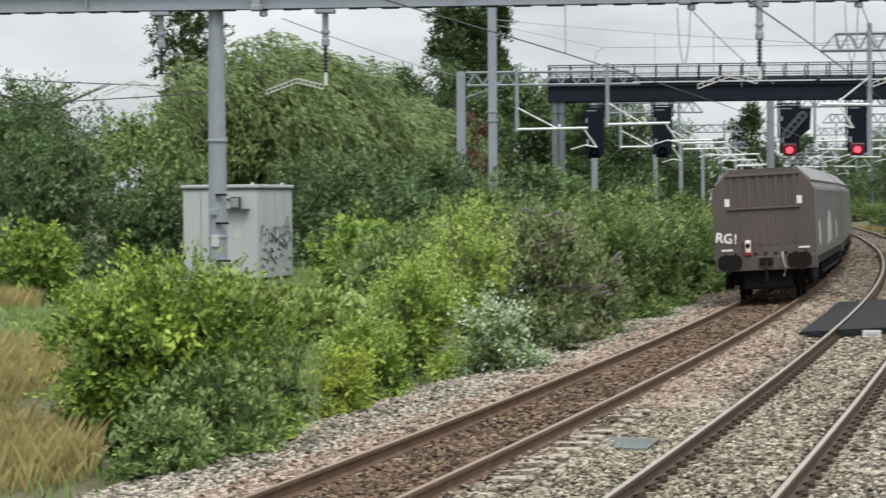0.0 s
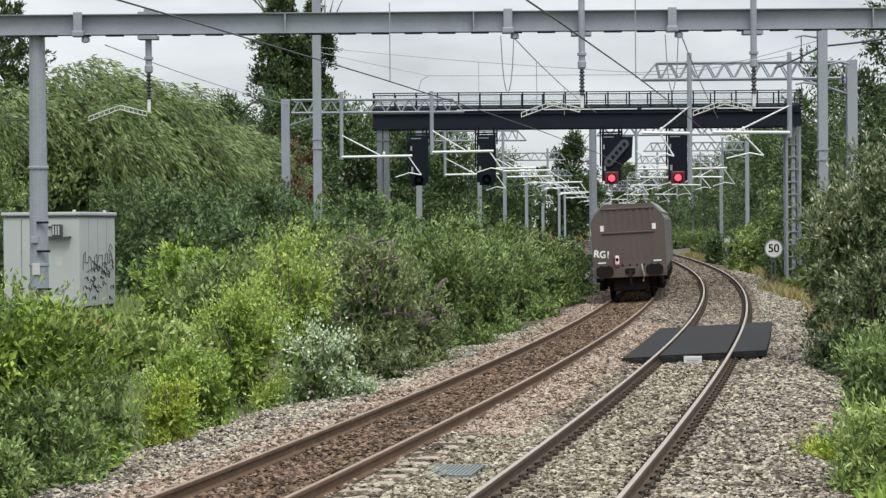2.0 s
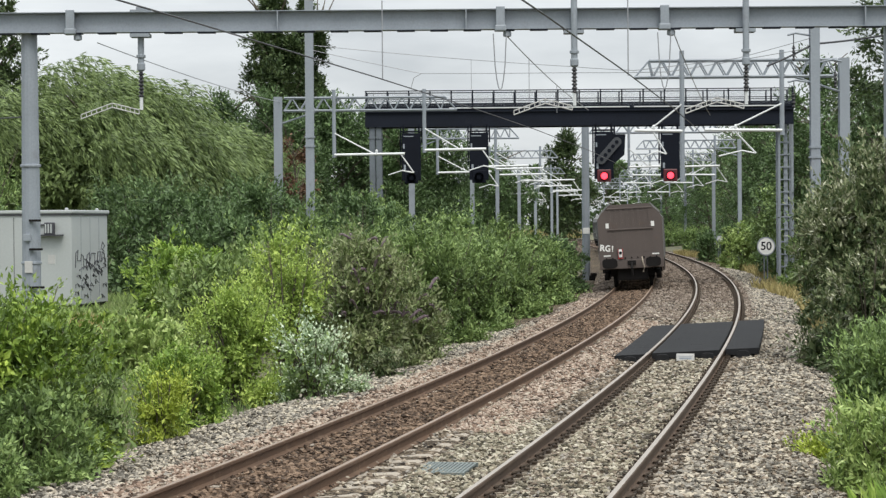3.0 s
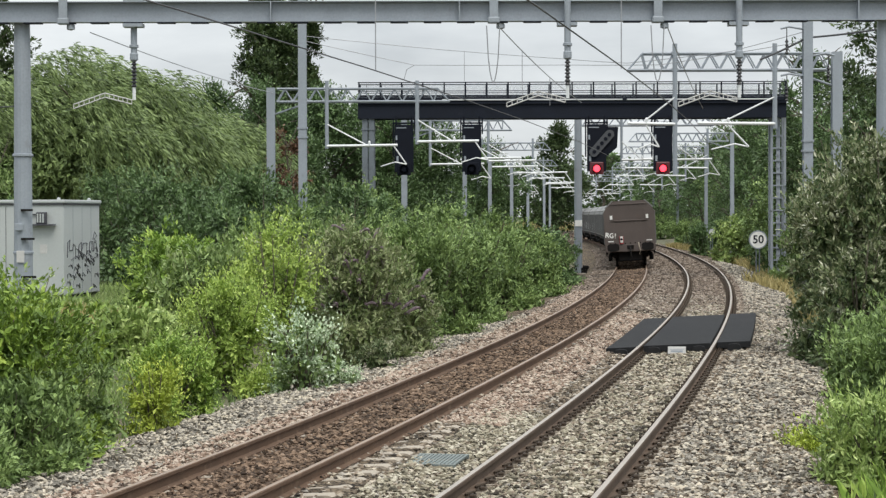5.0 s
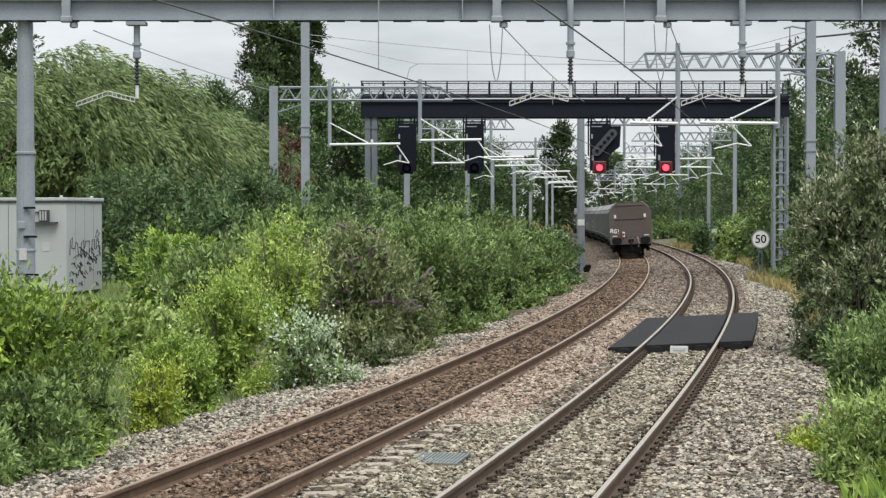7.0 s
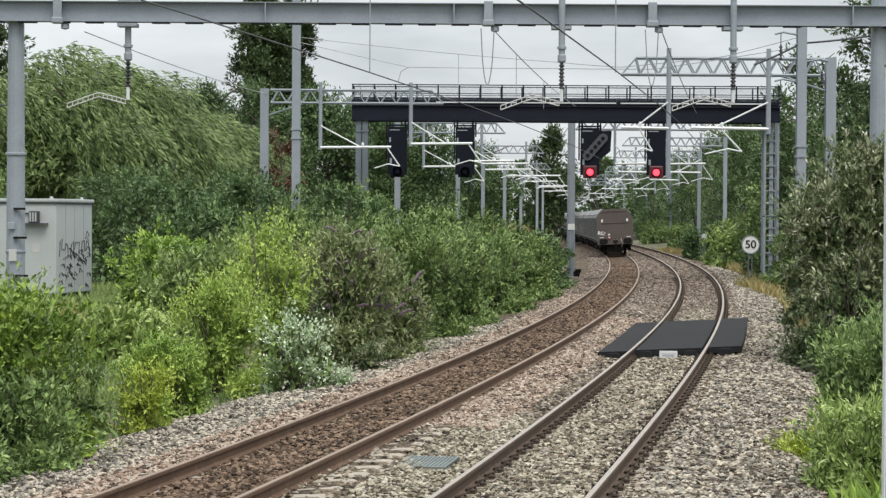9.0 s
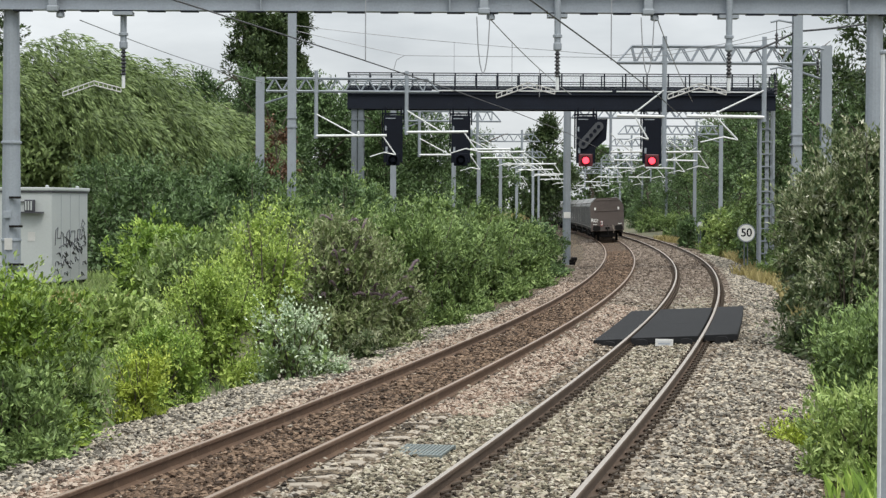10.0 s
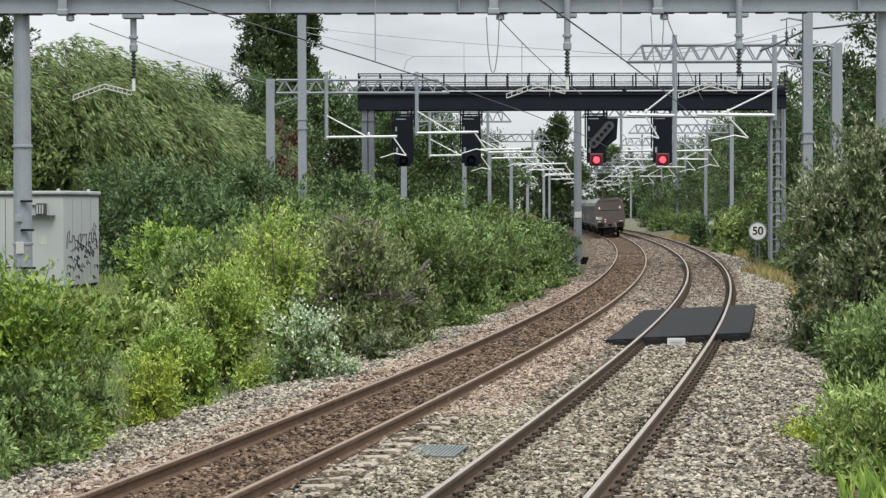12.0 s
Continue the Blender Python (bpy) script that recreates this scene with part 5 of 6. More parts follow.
def build_plants():
    # along the left side of the ballast, near to far
    build_bush(-5.6, 26.2, 1.75, 2.5, L_DEEP, "large fresh green leafy bush beside the ballast", 11, 20010, 0.064, 0.35, 14)
    # The next two have duller leaf colour for shade at the large bush's foot.
    build_bush(-4.95, 24.9, 0.92, 1.25, L_MID, "low green bush spilling onto the ballast, leaves dulled for shade", 12, 9338, 0.059, 0.2)
    build_bush(-5.15, 23.5, 0.65, 0.75, L_MID, "low green growth at the foot of the bush", 31, 4200, 0.055, 0.15, 6)
    build_bush(-5.35, 29.2, 0.95, 1.5, L_MID, "green butterfly bush with a few purple spikes", 13, 10672, 0.051, 0.4, 9, 2.0, 4)
    build_bush(-6.6, 31.5, 1.45, 1.9, L_PALE, "loose butterfly bush growing before the hut", 14, 10672, 0.059, 0.6, 9, 2.2, 12)
    build_bush(-4.05, 30.5, 0.42, 1.0, L_YELLOW, "yellowing weeds at the ballast edge", 15, 2401, 0.042, 0.4, 5)
    build_bush(-4.1, 33.0, 0.8, 1.15, L_FRESH, "green weedy bush with a yellow bloom", 16, 8004, 0.047, 0.3)
    build_bush(-3.6, 37.0, 0.9, 2.1, L_LIME, "bright yellow-green young bush", 17, 12006, 0.051, 0.6)
    build_bush(-3.0, 40.0, 0.75, 3.2, L_LIME, "tall yellow-green sapling with upright shoots", 18, 8004, 0.051, 0.7)
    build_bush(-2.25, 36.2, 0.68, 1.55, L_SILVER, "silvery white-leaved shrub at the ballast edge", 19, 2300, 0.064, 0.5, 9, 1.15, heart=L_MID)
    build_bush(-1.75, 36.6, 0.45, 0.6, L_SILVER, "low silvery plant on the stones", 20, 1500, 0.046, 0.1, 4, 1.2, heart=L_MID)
    build_bush(-1.15, 40.6, 0.42, 0.75, L_SALLOW, "small white-flowering weed beside the ballast", 21, 1600, 0.051, 0.1, 4)
    build_bush(-1.75, 43.7, 1.35, 2.9, L_DULL, "dull olive butterfly bush with faded flower spikes", 22, 16008, 0.064, 0.6, 12, 2.2, 75)
    build_bush(-0.8, 45.8, 0.9, 1.7, L_DULL, "low olive bush with dark shade below", 23, 8004, 0.059, 0.3, 8, 2.0, 22)
    build_bush(-0.45, 52.5, 1.4, 3.25, L_MID, "tall green bush with narrow leaves", 24, 14674, 0.068, 0.6, 12, 2.2)
    build_bush(0.75, 58.5, 1.25, 2.75, L_MID, "light green bush with pale leaf tips", 25, 10672, 0.068, 0.5, 10, 2.0)
    build_bush(1.9, 67.0, 1.6, 2.75, L_MID, "green bush beside the freight track", 26, 12006, 0.077, 0.4)
    build_bush(3.3, 78.0, 1.7, 2.6, L_MID, "green bush on the inside of the curve", 27, 10672, 0.085, 0.4)
    build_bush(4.6, 90.0, 1.6, 2.4, L_DARK, "dark green bush on the inside of the curve", 28, 9338, 0.093, 0.4)
    build_bush(4.9, 99.0, 1.3, 2.0, L_MID, "green bush beside the round mast", 29, 6670, 0.093, 0.3)
    # behind them
    rng = random.Random(9)
    back = [(-5.8, 40, 1.1, 0.75, L_PALE), (-5.0, 47, 1.4, 2.0, L_OLIVE), (-3.6, 49, 1.4, 2.6, L_DULL), (-6.3, 52, 1.5, 2.0, L_FRESH), (-6.4, 60, 1.9, 2.9, L_DARK), (-4.2, 58, 1.8, 2.9, L_MID),
            (-2.2, 60, 1.7, 2.9, L_MID), (-8.5, 68, 2.3, 3.6, L_DARK), (-5.6, 70, 2.2, 4.0, L_DARK), (-2.8, 72, 2.0, 3.7, L_DARK), (-0.2, 74, 2.0, 3.2, L_MID), (-10.8, 76, 2.5, 4.3, L_DARK),
            (-7.2, 82, 2.4, 4.6, L_DARK), (-3.2, 88, 2.2, 4.0, L_MID), (0.4, 90, 2.0, 3.3, L_DARK), (2.6, 104, 1.9, 3.0, L_MID), (4.2, 116, 2.0, 1.9, L_DARK), (-13.5, 62, 2.2, 3.0, L_DARK),
            (-16.6, 60, 2.6, 4.6, L_DARK), (-15.0, 66, 2.6, 5.2, L_MID), (-19.2, 66, 3.0, 5.6, L_DARK), (-13.6, 48, 1.2, 1.8, L_FRESH), (-17.6, 54, 1.8, 2.5, L_OLIVE)]
    for i, (x, y, r, h, m) in enumerate(back):
        lab = {L_MID: "green shrub in the lineside thicket", L_DARK: "dark green bramble thicket", L_OLIVE: "olive green shrub in the thicket", L_DULL: "dull purplish butterfly bush in the thicket", L_FRESH: "fresh green shrub in front of the thicket", L_PALE: "low pale green shrub before the thicket"}[m]
        build_bush(x, y, r, h, m, lab, 100 + i, int(3300 * r), 0.10, 0.5, 11, group="thicket")
    # right side
    build_bush(8.75, 42.3, 1.85, 4.75, L_SALLOW, "tall sallow bush with dark leaves and pale undersides", 41, 36000, 0.080, 0.7, 20, 1.9)
    build_bush(8.0, 40.8, 0.9, 2.5, L_SALLOW, "low side of the sallow bush", 42, 7337, 0.068, 0.3, 8, 1.9)
    build_bush(10.25, 58.0, 0.85, 4.1, L_SALLOW, "slim sallow bush before the tall mast", 48, 9000, 0.080, 0.5, 12, 1.9)
    build_bush(11.4, 50.0, 2.0, 5.4, L_SALLOW, "tall sallow bush behind", 43, 22000, 0.080, 0.6, 14, 1.9)
    build_bush(6.25, 27.6, 1.2, 1.6, L_MID, "fresh light green bush beside the ballast", 44, 16000, 0.050, 0.6, 14, 2.2)
    build_bush(4.8, 23.4, 0.75, 0.9, L_PALE, "pale green weeds at the ballast edge", 45, 4268, 0.051, 0.4, 6, 2.2)
    build_bush(4.62, 26.4, 0.5, 0.5, L_YELLOW, "low yellow-green weed on the stones", 46, 1467, 0.051, 0.1, 4)
    build_bush(7.15, 34.0, 1.1, 1.05, L_MID, "green undergrowth below the sallow", 47, 8004, 0.059, 0.4)
    right = [(14.5, 80, 1.1, 1.8, L_PALE), (18.1, 130, 1.6, 2.9, L_PALE), (16.5, 101, 1.5, 3.2, L_MID), (13.75, 86.6, 0.4, 0.65, L_OLIVE), (17.9, 147, 0.95, 2.3, L_DARK), (15.3, 89, 1.5, 2.6, L_MID), (16.5, 92, 2.0, 3.2, L_MID), (17.2, 104, 1.7, 2.6, L_MID), (18.3, 112, 2.1, 3.0, L_DARK), (20.0, 128, 2.2, 3.4, L_MID), (14.6, 66, 1.8, 3.4, L_MID),
             (19.4, 128, 1.0, 2.8, L_MID), (19.8, 135, 1.0, 2.9, L_DARK), (20.2, 143, 1.1, 2.7, L_MID), (20.9, 157, 1.3, 2.5, L_DARK), (21.8, 172, 1.4, 2.3, L_DARK), (21.2, 149, 1.2, 2.5, L_DARK), (22.6, 152, 2.4, 3.8, L_MID), (22.2, 165, 1.5, 2.4, L_MID), (23.2, 185, 1.7, 2.3, L_DARK), (24.8, 210, 2.0, 2.4, L_MID),
             (24.3, 174, 2.4, 3.2, L_DARK), (25.9, 192, 2.4, 3.2, L_DARK), (27.4, 250, 3.6, 3.2, L_MID), (30.0, 285, 4.2, 3.6, L_DARK)]
    for i, (x, y, r, h, m) in enumerate(right):
        build_bush(x, y, r, h, m, "green shrub beyond the outer ballast" if m is not L_DARK else "dark shrub beyond the ballast", 140 + i, int(2600 * r), 0.12, 0.5, 10, group="shrubs beyond the outer ballast")
    # trees
    build_willow(-16.4, 99.0, 6.2, 9.9, 51, 105000, "broad weeping willow with wind-blown strands")
    build_willow(-11.2, 106.0, 4.2, 7.7, 52, 44000, "smaller weeping willow beside the larger one")
    build_tree(-6.6, 118.0, 4.0, 9.2, L_DARK, "rounded green tree behind the masts", 53, 30000, 0.15, 44)
    build_tree(-1.6, 128.0, 4.0, 8.6, L_DARK, "dark green tree beyond the gantry", 54, 30000, 0.15, 50)
    for i, (x, y, r, h) in enumerate([(-9.2, 113.0, 3.2, 9.6), (-4.2, 122.0, 3.0, 9.6), (-2.4, 116.0, 2.3, 7.4), (-7.6, 108.0, 2.6, 7.4), (-11.8, 115.0, 2.8, 9.4)]):
        build_tree(x, y, r, h, L_DARK, "dark green tree filling the gap behind the masts", 130 + i, 17000, 0.14, 40, 1.0, 0.2, 0.08)
    build_tree(-6.35, 91.0, 0.95, 6.3, L_DEAD, "small rust-brown dead tree among green ones", 136, 3600, 0.12, 14, 1.2, 0.08, 0.45)
    build_tree(3.4, 150.0, 3.4, 7.4, L_DARK, "dark tree beyond the gantry", 55, 18000, 0.15, 36)
    build_tree(-13.6, 172.0, 3.3, 20.5, L_POPLAR, "tall narrow dark poplar against the sky", 56, 42000, 0.25, 90, 1.7, 0.4, 0.2)
    build_tree(-11.3, 176.0, 2.2, 20.6, L_POPLAR, "tall dark poplar beside another", 57, 30000, 0.25, 70, 1.7, 0.4, 0.2)
    build_tree(-35.6, 172.0, 4.0, 20.5, L_POPLAR, "tall narrow dark poplar standing apart", 58, 13000, 0.30, 50, 1.7, 0.4, 0.15)
    build_tree(-22.0, 80.0, 4.2, 6.3, L_DARK, "dark spreading tree beside the hut", 59, 14000, 0.13, 32)
    build_tree(-27.0, 96.0, 5.0, 6.0, L_DARK, "dark tree at the edge of the wood", 60, 10000, 0.17, 30)
    build_tree(13.0, 232.0, 3.5, 12.8, L_POPLAR, "distant dark poplar above the train", 61, 16000, 0.26, 50, 1.6, 0.3, 0.15)
    build_tree(25.0, 330.0, 2.8, 14.5, L_POPLAR, "distant dark tree beside a poplar", 62, 4000, 0.3, 18, 1.4, 0.3, 0.15)
    build_tree(18.6, 84.0, 3.9, 12.4, L_POPLAR, "tall tree with open airy crown", 63, 15000, 0.17, 40, 1.0, 0.28, 0.25)
    build_tree(23.0, 92.0, 4.2, 12.0, L_POPLAR, "tall dark tree beyond the outer track", 64, 12000, 0.16, 26, 1.2)
    for i, (x, y, r, h, m) in enumerate([(20.4, 118, 3.2, 8.0, L_MID), (24.2, 142, 4.0, 9.6, L_DARK), (24.5, 160, 4.2, 9.0, L_DARK), (27.5, 190, 4.6, 9.4, L_DARK), (29.0, 225, 5.0, 9.8, L_DARK), (16.9, 104, 2.2, 5.2, L_MID), (17.5, 96, 3.0, 7.6, L_DARK), (21.0, 104, 3.6, 8.8, L_DARK), (15.8, 84, 2.2, 6.0, L_DARK), (26.0, 118, 4.6, 10.5, L_DARK), (26.5, 198, 3.4, 10.4, L_MID), (27.5, 235, 3.8, 10.0, L_DARK), (26.0, 252, 4.0, 8.5, L_DARK), (22.0, 152, 2.6, 10.4, L_DARK), (24.2, 168, 3.2, 11.0, L_DARK), (25.0, 182, 3.2, 11.0, L_DARK), (16.9, 99, 2.3, 10.6, L_DARK), (18.6, 108, 3.0, 8.4, L_DARK), (22.0, 112, 3.6, 10.5, L_DARK), (23.6, 158, 2.8, 9.6, L_DARK), (26.0, 214, 3.6, 10.0, L_DARK)]):
        build_tree(x, y, r, h, m, "green tree in the row beyond the outer track", 70 + i, 9000, 0.15, 34, 1.1)
    for i in range(17):
        x = -24 + i * 7.6
        build_tree(x, 480.0 + 14 * math.sin(i * 2.1), 8.0, 11.5 + 4.5 * abs(math.sin(i * 1.7)), L_DARK, "far dark tree of the distant wood", 85 + i, 3600, 0.85, 30, 0.9, 0.3, 0.02, "distant wood")
    # grasses and weeds
    build_grass("dry_grass", 19000, [(-7.6, 23.5, 1.6, 2.0), (-9.5, 27.0, 1.5, 2.0), (-16.0, 46, 3.0, 4.0), (-7.2, 45.0, 0.8, 2.0), (-9.3, 30.0, 1.2, 2.5)], L_DRY, "tall dry straw-coloured grass", (0.2, 0.62), 4, 0.006)
    edge = [(float(LINE_R.x_at(y)) - 7.3, y, 0.8, 2.5) for y in range(22, 110, 4)]
    build_grass("weeds", 5000, edge, L_MID, "green weeds along the edge of the stones", (0.06, 0.28), 5, 0.014)
    build_grass("bank_weeds", 38000, [(-8.0, 36, 3.5, 7), (-9.0, 50, 3.5, 7), (-8.0, 64, 4, 8), (-14, 54, 4, 6), (-9.8, 33.0, 2.2, 4.5), (-11.5, 40.0, 2.0, 4.0)], L_OLIVE, "rank green weeds on the bank", (0.10, 0.34), 6, 0.012)
    build_grass("straw_grass", 17000, [(float(LINE_R.x_at(y)) + 3.9, y, 1.0, 5.0) for y in range(56, 190, 8)] + [(13.2, 87.0, 0.8, 1.6), (13.0, 82.0, 0.6, 2.5), (19.6, 174.0, 1.0, 4.0)], L_DRY, "pale straw grass along the outer verge", (0.2, 0.6), 7, 0.03)
    build_grass("verge_weeds", 9000, [(float(LINE_R.x_at(y)) + 4.0, y, 0.9, 2.5) for y in range(20, 60, 4)], L_FRESH, "green weeds along the outer verge", (0.1, 0.45), 8, 0.018)
    build_grass("far_field", 5000, [(14.0, 405, 12.0, 8.0), (9.0, 330, 4.0, 10.0), (13.8, 335, 2.6, 9.0)], L_DRY, "pale dry grass in the distance", (0.6, 1.7), 9, 0.12)


# ---- the train ----
WAGON_PITCH = 17.2
BODY = [(-1.26, 1.0), (-1.29, 1.2), (-1.29, 2.76), (-1.18, 2.96), (-0.84, 3.29), (-0.76, 3.34), (0.76, 3.34), (0.84, 3.29), (1.18, 2.96), (1.29, 2.76), (1.29, 1.2), (1.26, 1.0)]

# outline of a wide buffer head, from -1 to 1
PAD = [(-1.0, -0.55), (-0.8, -0.9), (-0.5, -1.0), (0.5, -1.0), (0.8, -0.9), (1.0, -0.55), (1.0, 0.55), (0.8, 0.9), (0.5, 1.0), (-0.5, 1.0), (-0.8, 0.9), (-1.0, 0.55)]


def build_wheelset(parent, y):
    w = Mesh()
    for k in (-1, 1):
        x = k * 0.72
        w.lathe([(0.05, x - k * 0.07), (0.44, x - k * 0.065), (0.455, x - k * 0.03), (0.455, x + k * 0.05), (0.40, x + k * 0.06), (0.36, x + k * 0.03), (0.12, x + k * 0.03), (0.10, x + k * 0.08)], "x", 18)
        for j in range(4):
            a = math.pi / 2 * j
            w.box((x + k * 0.035 - 0.012, 0.22 * math.cos(a) - 0.03, 0.22 * math.sin(a) - 0.03), (x + k * 0.035 + 0.012, 0.22 * math.cos(a) + 0.03, 0.22 * math.sin(a) + 0.03))
    w.tube((-0.7, 0, 0), (0.7, 0, 0), 0.09, n=10)
    return part("wheelset", w, M_UNDER, parent, m=pose(0, y, 0.455))


def build_wagon(last):
    """A covered hopper wagon; it runs towards +y, its tail end faces -y."""
    lab = "brown-ended grey hopper wagon at the tail of the train" if last else "long grey hopper wagon running in the train"
    w = thing("hopper_wagon", Matrix(), lab, "wagon", "wagons of the train")
    h = 8.0
    part("body", Mesh().prism(BODY, -h + 0.02, h - 0.02), M_WAGON_SIDE, w)
    for k in (-1, 1):
        side = part("side_panel", Mesh().box((k * 1.29 - 0.02, -h + 0.5, 2.72), (k * 1.29 + 0.02, h - 0.5, 2.80)), M_WAGON_ROOF, w)
        for i in range(14):
            y = -h + 0.6 + i * (2 * h - 1.2) / 13
            part("rib", Mesh().box((k * 1.29 - 0.01, y - 0.05, 1.15), (k * 1.33, y + 0.05, 2.72)) if k > 0 else Mesh().box((-1.33, y - 0.05, 1.15), (-1.28, y + 0.05, 2.72)), M_WAGON_SIDE, side)
        cover = Mesh().add([(k * 1.195, -h + 0.15, 2.955), (k * 1.195, h - 0.15, 2.955), (k * 0.80, h - 0.15, 3.36), (k * 0.80, -h + 0.15, 3.36), (k * 1.23, -h + 0.15, 3.0), (k * 1.23, h - 0.15, 3.0), (k * 0.83, h - 0.15, 3.39), (k * 0.83, -h + 0.15, 3.39)],
                           [(0, 1, 2, 3), (4, 5, 6, 7), (0, 1, 5, 4), (3, 2, 6, 7), (0, 3, 7, 4), (1, 2, 6, 5)])
        part("rim", cover, M_WAGON_ROOF, w, "pale sloping upper rim")
        part("sole_bar", Mesh().box((k * 1.18 - 0.1, -h + 0.3, 0.86), (k * 1.18 + 0.1, h - 0.3, 1.05)), M_UNDER, w)
        rail = Mesh()
        for i in range(9):
            y = -5.2 + i * 1.3
            rail.box((k * 1.25 - 0.025, y - 0.025, 0.55), (k * 1.25 + 0.025, y + 0.025, 1.05))
        rail.box((k * 1.25 - 0.02, -5.2, 0.55), (k * 1.25 + 0.02, 5.2, 0.60))
        part("ladder_frame", rail, M_UNDER, w)
    part("hopper_chutes", Mesh().prism([(-1.0, 1.0), (1.0, 1.0), (0.55, 0.35), (-0.55, 0.35)], -4.8, -0.4).prism([(-1.0, 1.0), (1.0, 1.0), (0.55, 0.35), (-0.55, 0.35)], 0.4, 4.8), M_UNDER, w)
    # Full-length underframe box, added to keep light from below the wagon.
    part("centre_sill", Mesh().box((-0.85, -h + 0.25, 0.62), (0.85, h - 0.25, 0.98), bevel=0.04), M_UNDER, w)
    # Dark boxes added to deepen the shade under the wagon's end.
    part("brake_gear", Mesh().box((-0.62, -h + 0.15, 0.28), (0.62, -h + 2.6, 0.8), bevel=0.05).box((-0.9, -h + 0.5, 0.45), (0.9, -h + 0.7, 0.6)), M_UNDER, w)
    # tail end
    end = part("end_wall", Mesh().prism([(x * 0.997, z) for x, z in BODY], -h - 0.03, -h + 0.02).box((-1.28, -h - 0.06, 0.76), (1.28, -h + 0.3, 1.12), bevel=0.02), M_WAGON_END, w, "dull brown ribbed end")
    for i in range(8):
        x = -0.80 + i * 0.228
        part("rib", Mesh().prism([(x - 0.045, 2.38), (x + 0.045, 2.38), (x + 0.045, 3.16), (x - 0.045, 3.16)], -h - 0.062, -h - 0.03), M_WAGON_END, end)
        part("rib", Mesh().prism([(x - 0.035, 1.42), (x + 0.035, 1.42), (x + 0.035, 2.30), (x - 0.035, 2.30)], -h - 0.05, -h - 0.03), M_WAGON_END, end)
    for z in (2.34, 3.18):
        part("cross_bar", Mesh().box((-0.92, -h - 0.08, z - 0.03), (0.92, -h - 0.03, z + 0.03), bevel=0.012), M_WAGON_END, end)
    for i in range(9):
        part("bolt", Mesh().lathe([(0.035, -h - 0.09), (0.035, -h - 0.05)], "y", 8, at=(-1.0 + i * 0.25, 0, 1.19)), M_UNDER, end)
    for k in (-1, 1):
        part("marker_plate", Mesh().box((k * 0.90 - 0.07, -h - 0.05, 2.41), (k * 0.90 + 0.07, -h - 0.03, 2.61)), M_WHITE, end, "white marker plate")
        b = part("buffer", Mesh().box((k * 0.865 - 0.2, -h - 0.16, 0.84), (k * 0.865 + 0.2, -h - 0.06, 1.17), bevel=0.03).lathe([(0.1, -h - 0.1), (0.1, -h - 0.5)], "y", 14, at=(k * 0.865, 0, 1.0)).prism([(k * 0.865 + a * 0.30, 1.0 + b * 0.19) for a, b in PAD], -h - 0.58, -h - 0.5), M_UNDER, w)
    part("coupling", Mesh().box((-0.17, -h - 0.12, 0.9), (0.17, -h - 0.05, 1.08), bevel=0.02).tube((0, -h - 0.1, 0.98), (0, -h - 0.35, 0.75), 0.05, n=8).tube((0, -h - 0.33, 0.78), (0.02, -h - 0.3, 0.48), 0.04, n=8), M_UNDER, w)
    pts = [(0.42, -h - 0.06, 1.2), (0.44, -h - 0.2, 1.0), (0.5, -h - 0.22, 0.8), (0.44, -h - 0.2, 0.6)]
    part("brake_hose", Mesh().pipe(pts, 0.03), M_SLEEPER, w, "pale brake hose")
    for k in (-1, 1):
        part("label_panel", Mesh().box((k * 0.97 - 0.14, -h - 0.04, 1.28), (k * 0.97 + 0.14, -h - 0.03, 1.33)), M_WHITE, end, "pale lettering bars")
    if last:
        lamp = part("tail_lamp", Mesh().box((-0.505, -h - 0.14, 1.22), (-0.365, -h - 0.04, 1.54), bevel=0.03), M_WHITE, w, "white and red tail lamp")
        part("lens", Mesh().lathe([(0.06, -h - 0.145), (0.05, -h - 0.165)], "y", 12, at=(-0.435, 0, 1.40)), M_BLACK, lamp)
        part("red_frame", Mesh().box((-0.53, -h - 0.10, 1.16), (-0.34, -h - 0.06, 1.21)).box((-0.53, -h - 0.10, 1.21), (-0.51, -h - 0.06, 1.57)).box((-0.36, -h - 0.10, 1.21), (-0.34, -h - 0.06, 1.57)), M_RED_PAINT, lamp)
        me = text_mesh("RG!", 0.34, M_WHITE, "painted_letters", 0.035)
        part("painted_letters", me, None, end, "white sprayed letters", pose(-0.98, -h - 0.036, 1.60, 90, 0, 0) @ pose(0, 0, 0, 0, 0, -8))
    # a few sprayed patches on the side
    for y0, y1, z0, z1 in ((-7.4, -5.9, 1.3, 2.0), (-2.0, 0.4, 1.25, 2.2), (3.0, 4.2, 1.3, 1.9)):
        for xa, xb in ((-1.302, -1.296), (1.296, 1.302)):
            out = [(y0, z0), (y0 + 0.3, z0 - 0.05), (y0 + 0.5, z0 + 0.12), (y1 - 0.3, z0), (y1, z0 + 0.15), (y1 - 0.1, z1 - 0.2), (y1 - 0.4, z1 - 0.1), (y0 + 0.6, z1), (y0 + 0.2, z1 - 0.25)]
            n = len(out)
            v = [(xa, y, z) for y, z in out] + [(xb, y, z) for y, z in out]
            f = [tuple(range(n)), tuple(range(n, 2 * n))] + [(k, (k + 1) % n, n + (k + 1) % n, n + k) for k in range(n)]
            part("sprayed_patch", Mesh().add(v, f), M_WHITE, w, "white sprayed patch")
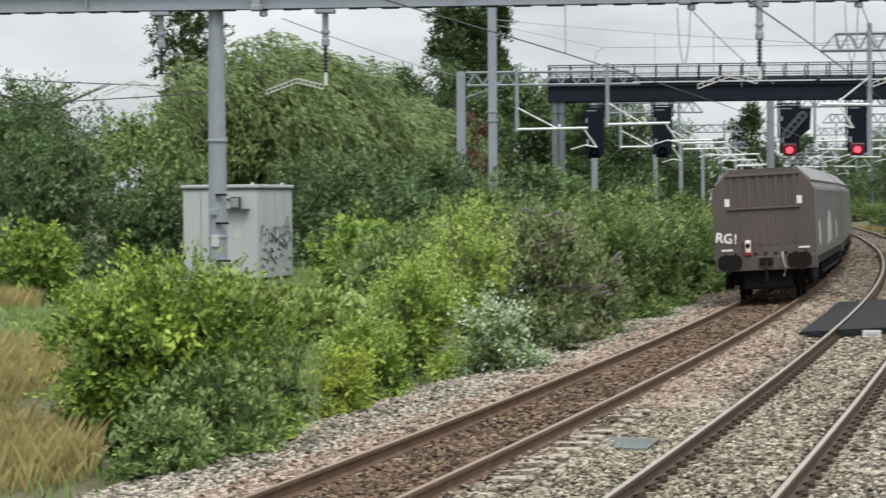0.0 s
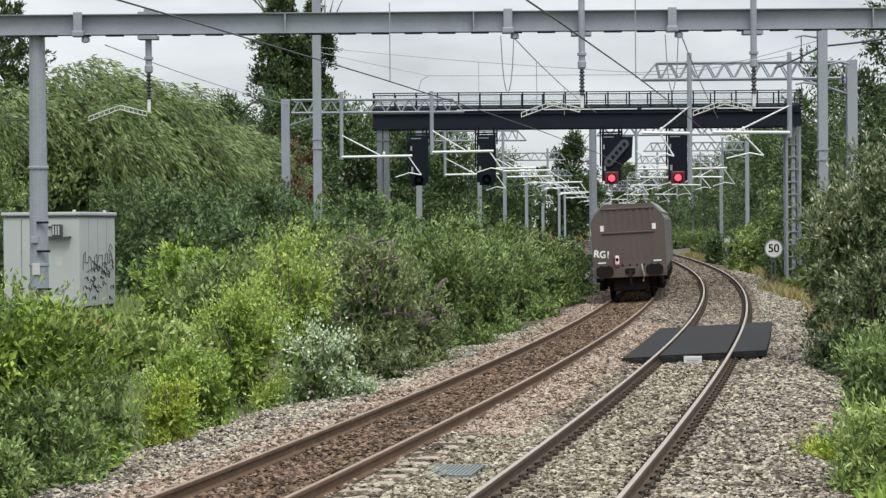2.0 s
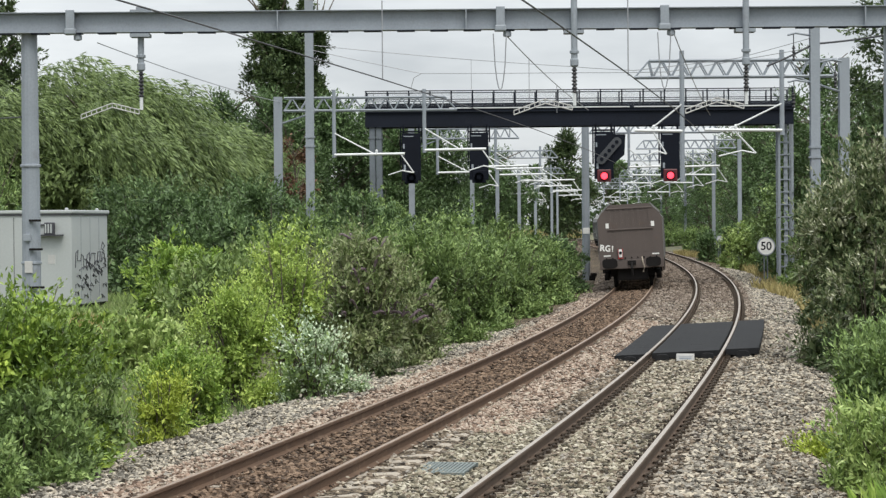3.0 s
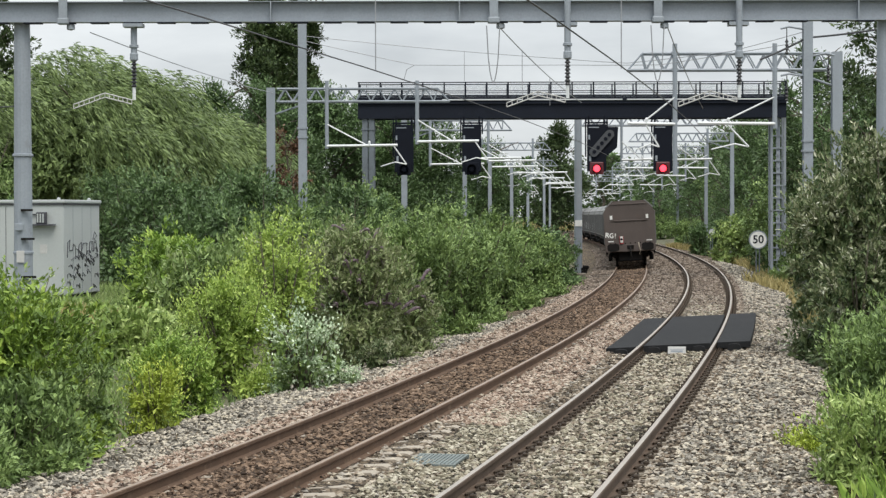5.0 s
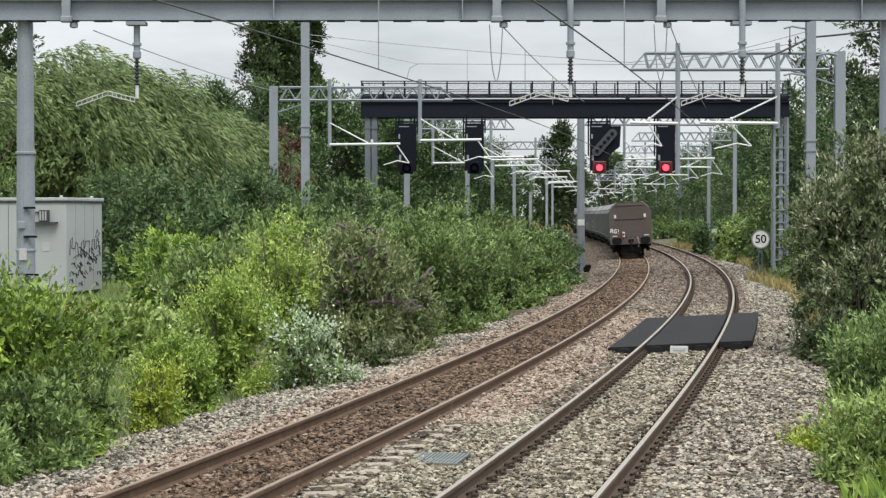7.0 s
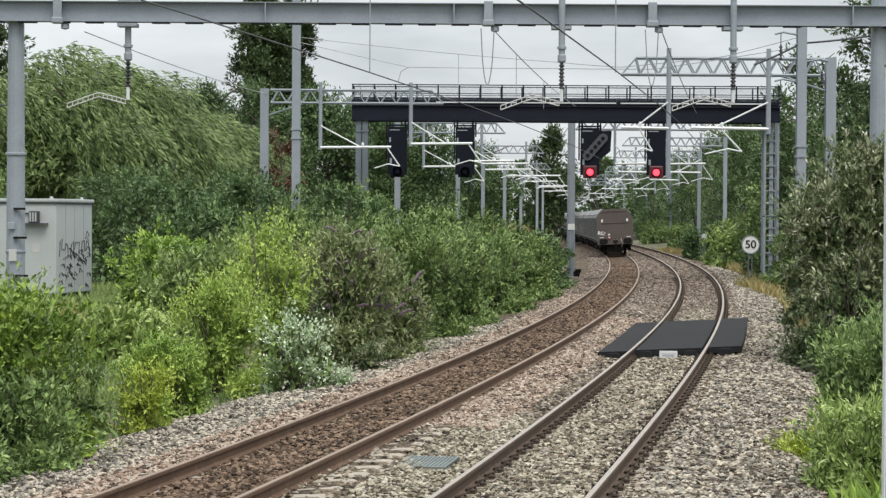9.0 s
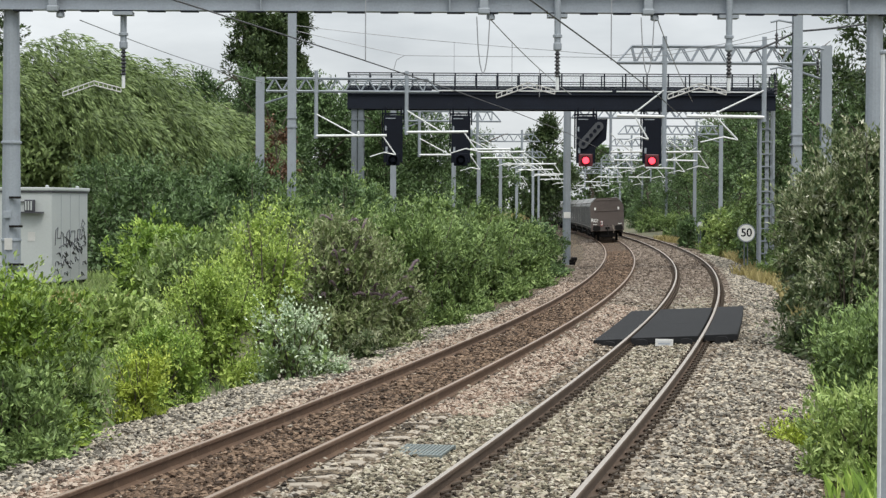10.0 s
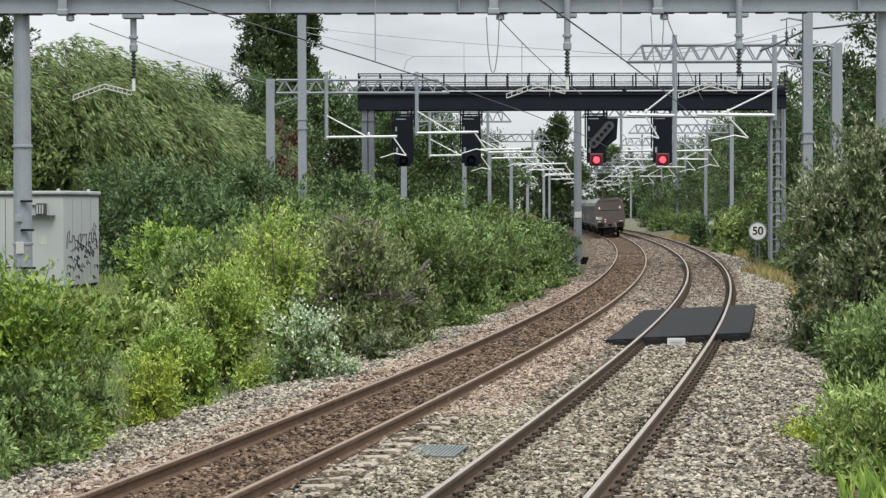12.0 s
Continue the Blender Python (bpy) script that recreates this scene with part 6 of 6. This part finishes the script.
    for yb in (-5.9, 5.9):
        bogie = part("bogie", Mesh().box((-1.12, yb - 1.4, 0.42), (-0.94, yb + 1.4, 0.66), bevel=0.04).box((0.94, yb - 1.4, 0.42), (1.12, yb + 1.4, 0.66), bevel=0.04).box((-1.0, yb - 0.25, 0.5), (1.0, yb + 0.25, 0.85), bevel=0.03)
                     .box((-1.15, yb - 1.1, 0.3), (-0.95, yb - 0.8, 0.55)).box((-1.15, yb + 0.8, 0.3), (-0.95, yb + 1.1, 0.55)).box((0.95, yb - 1.1, 0.3), (1.15, yb - 0.8, 0.55)).box((0.95, yb + 0.8, 0.3), (1.15, yb + 1.1, 0.55)), M_UNDER, w)
        for k in (-0.95, 0.95):
            build_wheelset(w, yb + k)
    return w


def wagon_pose(s):
    """The pose of a wagon whose middle is s metres along the left-hand track."""
    a, b = LINE_L.at(s - 5.9), LINE_L.at(s + 5.9)
    th = math.atan2(float(b[0] - a[0]), float(b[1] - a[1]))
    tilt = math.degrees(math.atan(CANT / 1.505))
    return pose(float(a[0] + b[0]) / 2, float(a[1] + b[1]) / 2, CANT / 2, 0, 0, -math.degrees(th)) @ pose(0, 0, 0, 0, -tilt, 0)


TAIL0 = float(LINE_L.s_at(54.8))


def gone(t):
    """Metres that the train has run by t: it gathers speed, then holds it."""
    return 10.0 * t + 0.17 * t * t if t < 4.5 else 48.44 + 11.7 * (t - 4.5)


TRAIN = []


def build_train():
    TRAIN.append(build_wagon(True))
    other = build_wagon(False)
    TRAIN.append(other)
    for i in range(6):
        TRAIN.append(copy_thing(other, Matrix()))


def motions():
    for i, w in enumerate(TRAIN):
        s0 = TAIL0 + 8.05 + i * WAGON_PITCH
        walk(w, [(t * 0.5, wagon_pose(s0 + gone(t * 0.5))) for t in range(25)])
    # the wind rocks the crowns a little
    for k, ob in enumerate(SWAYING):
        a = 0.9 * k
        walk(ob, [(0.4 * j, pose(0, 0, 0, 0.25 * math.sin(a + 0.9 * j), 0.45 * math.sin(1.7 * a + 1.1 * j) + 0.2 * math.sin(2.3 * j), 0)) for j in range(31)])
    # the wheels of the tail wagon turn
    for ob in [o for o in TRAIN[0].children if o.name.startswith("wheelset")]:
        y = ob.matrix_basis.translation.y
        rows = []
        for k in range(361):
            t = k / 30
            rows.append((t, pose(0, y, 0.455, -math.degrees(gone(t) / 0.455), 0, 0)))
        walk(ob, rows)


build_ground()
build_ballast()
build_all_overhead()
build_gantry()
build_hut()
build_signs()
build_wires()
build_train()
build_grating()
build_crossing()
build_plants()
scatter_stones("ballast_stones", 56000, 1.0, 58.0, -5.3, 2.9, M_STONES, "loose pinkish-grey crushed stones", seed=1, near=1.6)
scatter_stones("dusty_stones", 34000, 46.0, 170.0, -5.3, 1.3, M_STONES_FAR, "brown dusty stones round the curve", seed=9, size=(0.04, 0.085), near=1.7)
scatter_stones("stained_stones", 20000, 1.0, 120.0, -0.68, 0.68, M_STONES_BROWN, "rust-stained crushed stones between the rails", LINE_L, seed=2, lift=0.01, near=1.9)
scatter_stones("pink_stones", 12000, 1.0, 64.0, -1.75, -0.95, M_STONES_PINK, "pinkish buff stones on the shoulder of the bed", LINE_L, seed=5, lift=0.012, near=1.8)
scatter_stones("pink_stones", 8500, 12.5, 44.0, 0.9, 1.75, M_STONES_PINK, "pinkish buff stones between the tracks", LINE_L, seed=8, lift=0.010, near=1.5)
scatter_stones("green_stones", 10000, 1.0, 50.0, -0.6, 0.6, M_STONES_GREEN, "greenish-grey stones between the worn rails", seed=7, lift=0.0, near=1.6)
scatter_stones("grey_stones", 4500, 3.0, 14.0, -1.75, -0.95, M_STONES_GREEN, "clean grey stones heaped between the tracks", seed=3, lift=0.004, near=1.0)
scatter_stones("shoulder_stones", 15000, 1.0, 110.0, 1.15, 2.9, M_STONES_GREY, "pale grey stones on the outer shoulder", seed=6, lift=0.012, near=1.9)
scatter_stones("edge_stones", 14000, 2.0, 44.0, -6.75, -4.75, M_STONES_GREY, "grey stones along the ballast edge", seed=4, lift=0.014)
build_track(LINE_L, M_HEAD_DULL, "curving track with rust-brown rails on stained ballast", 480, 0.05, 0.164)
build_track(LINE_R, M_HEAD, "curving track with worn shiny rails on concrete sleepers", 480, 0.002, 0.173)
motions()
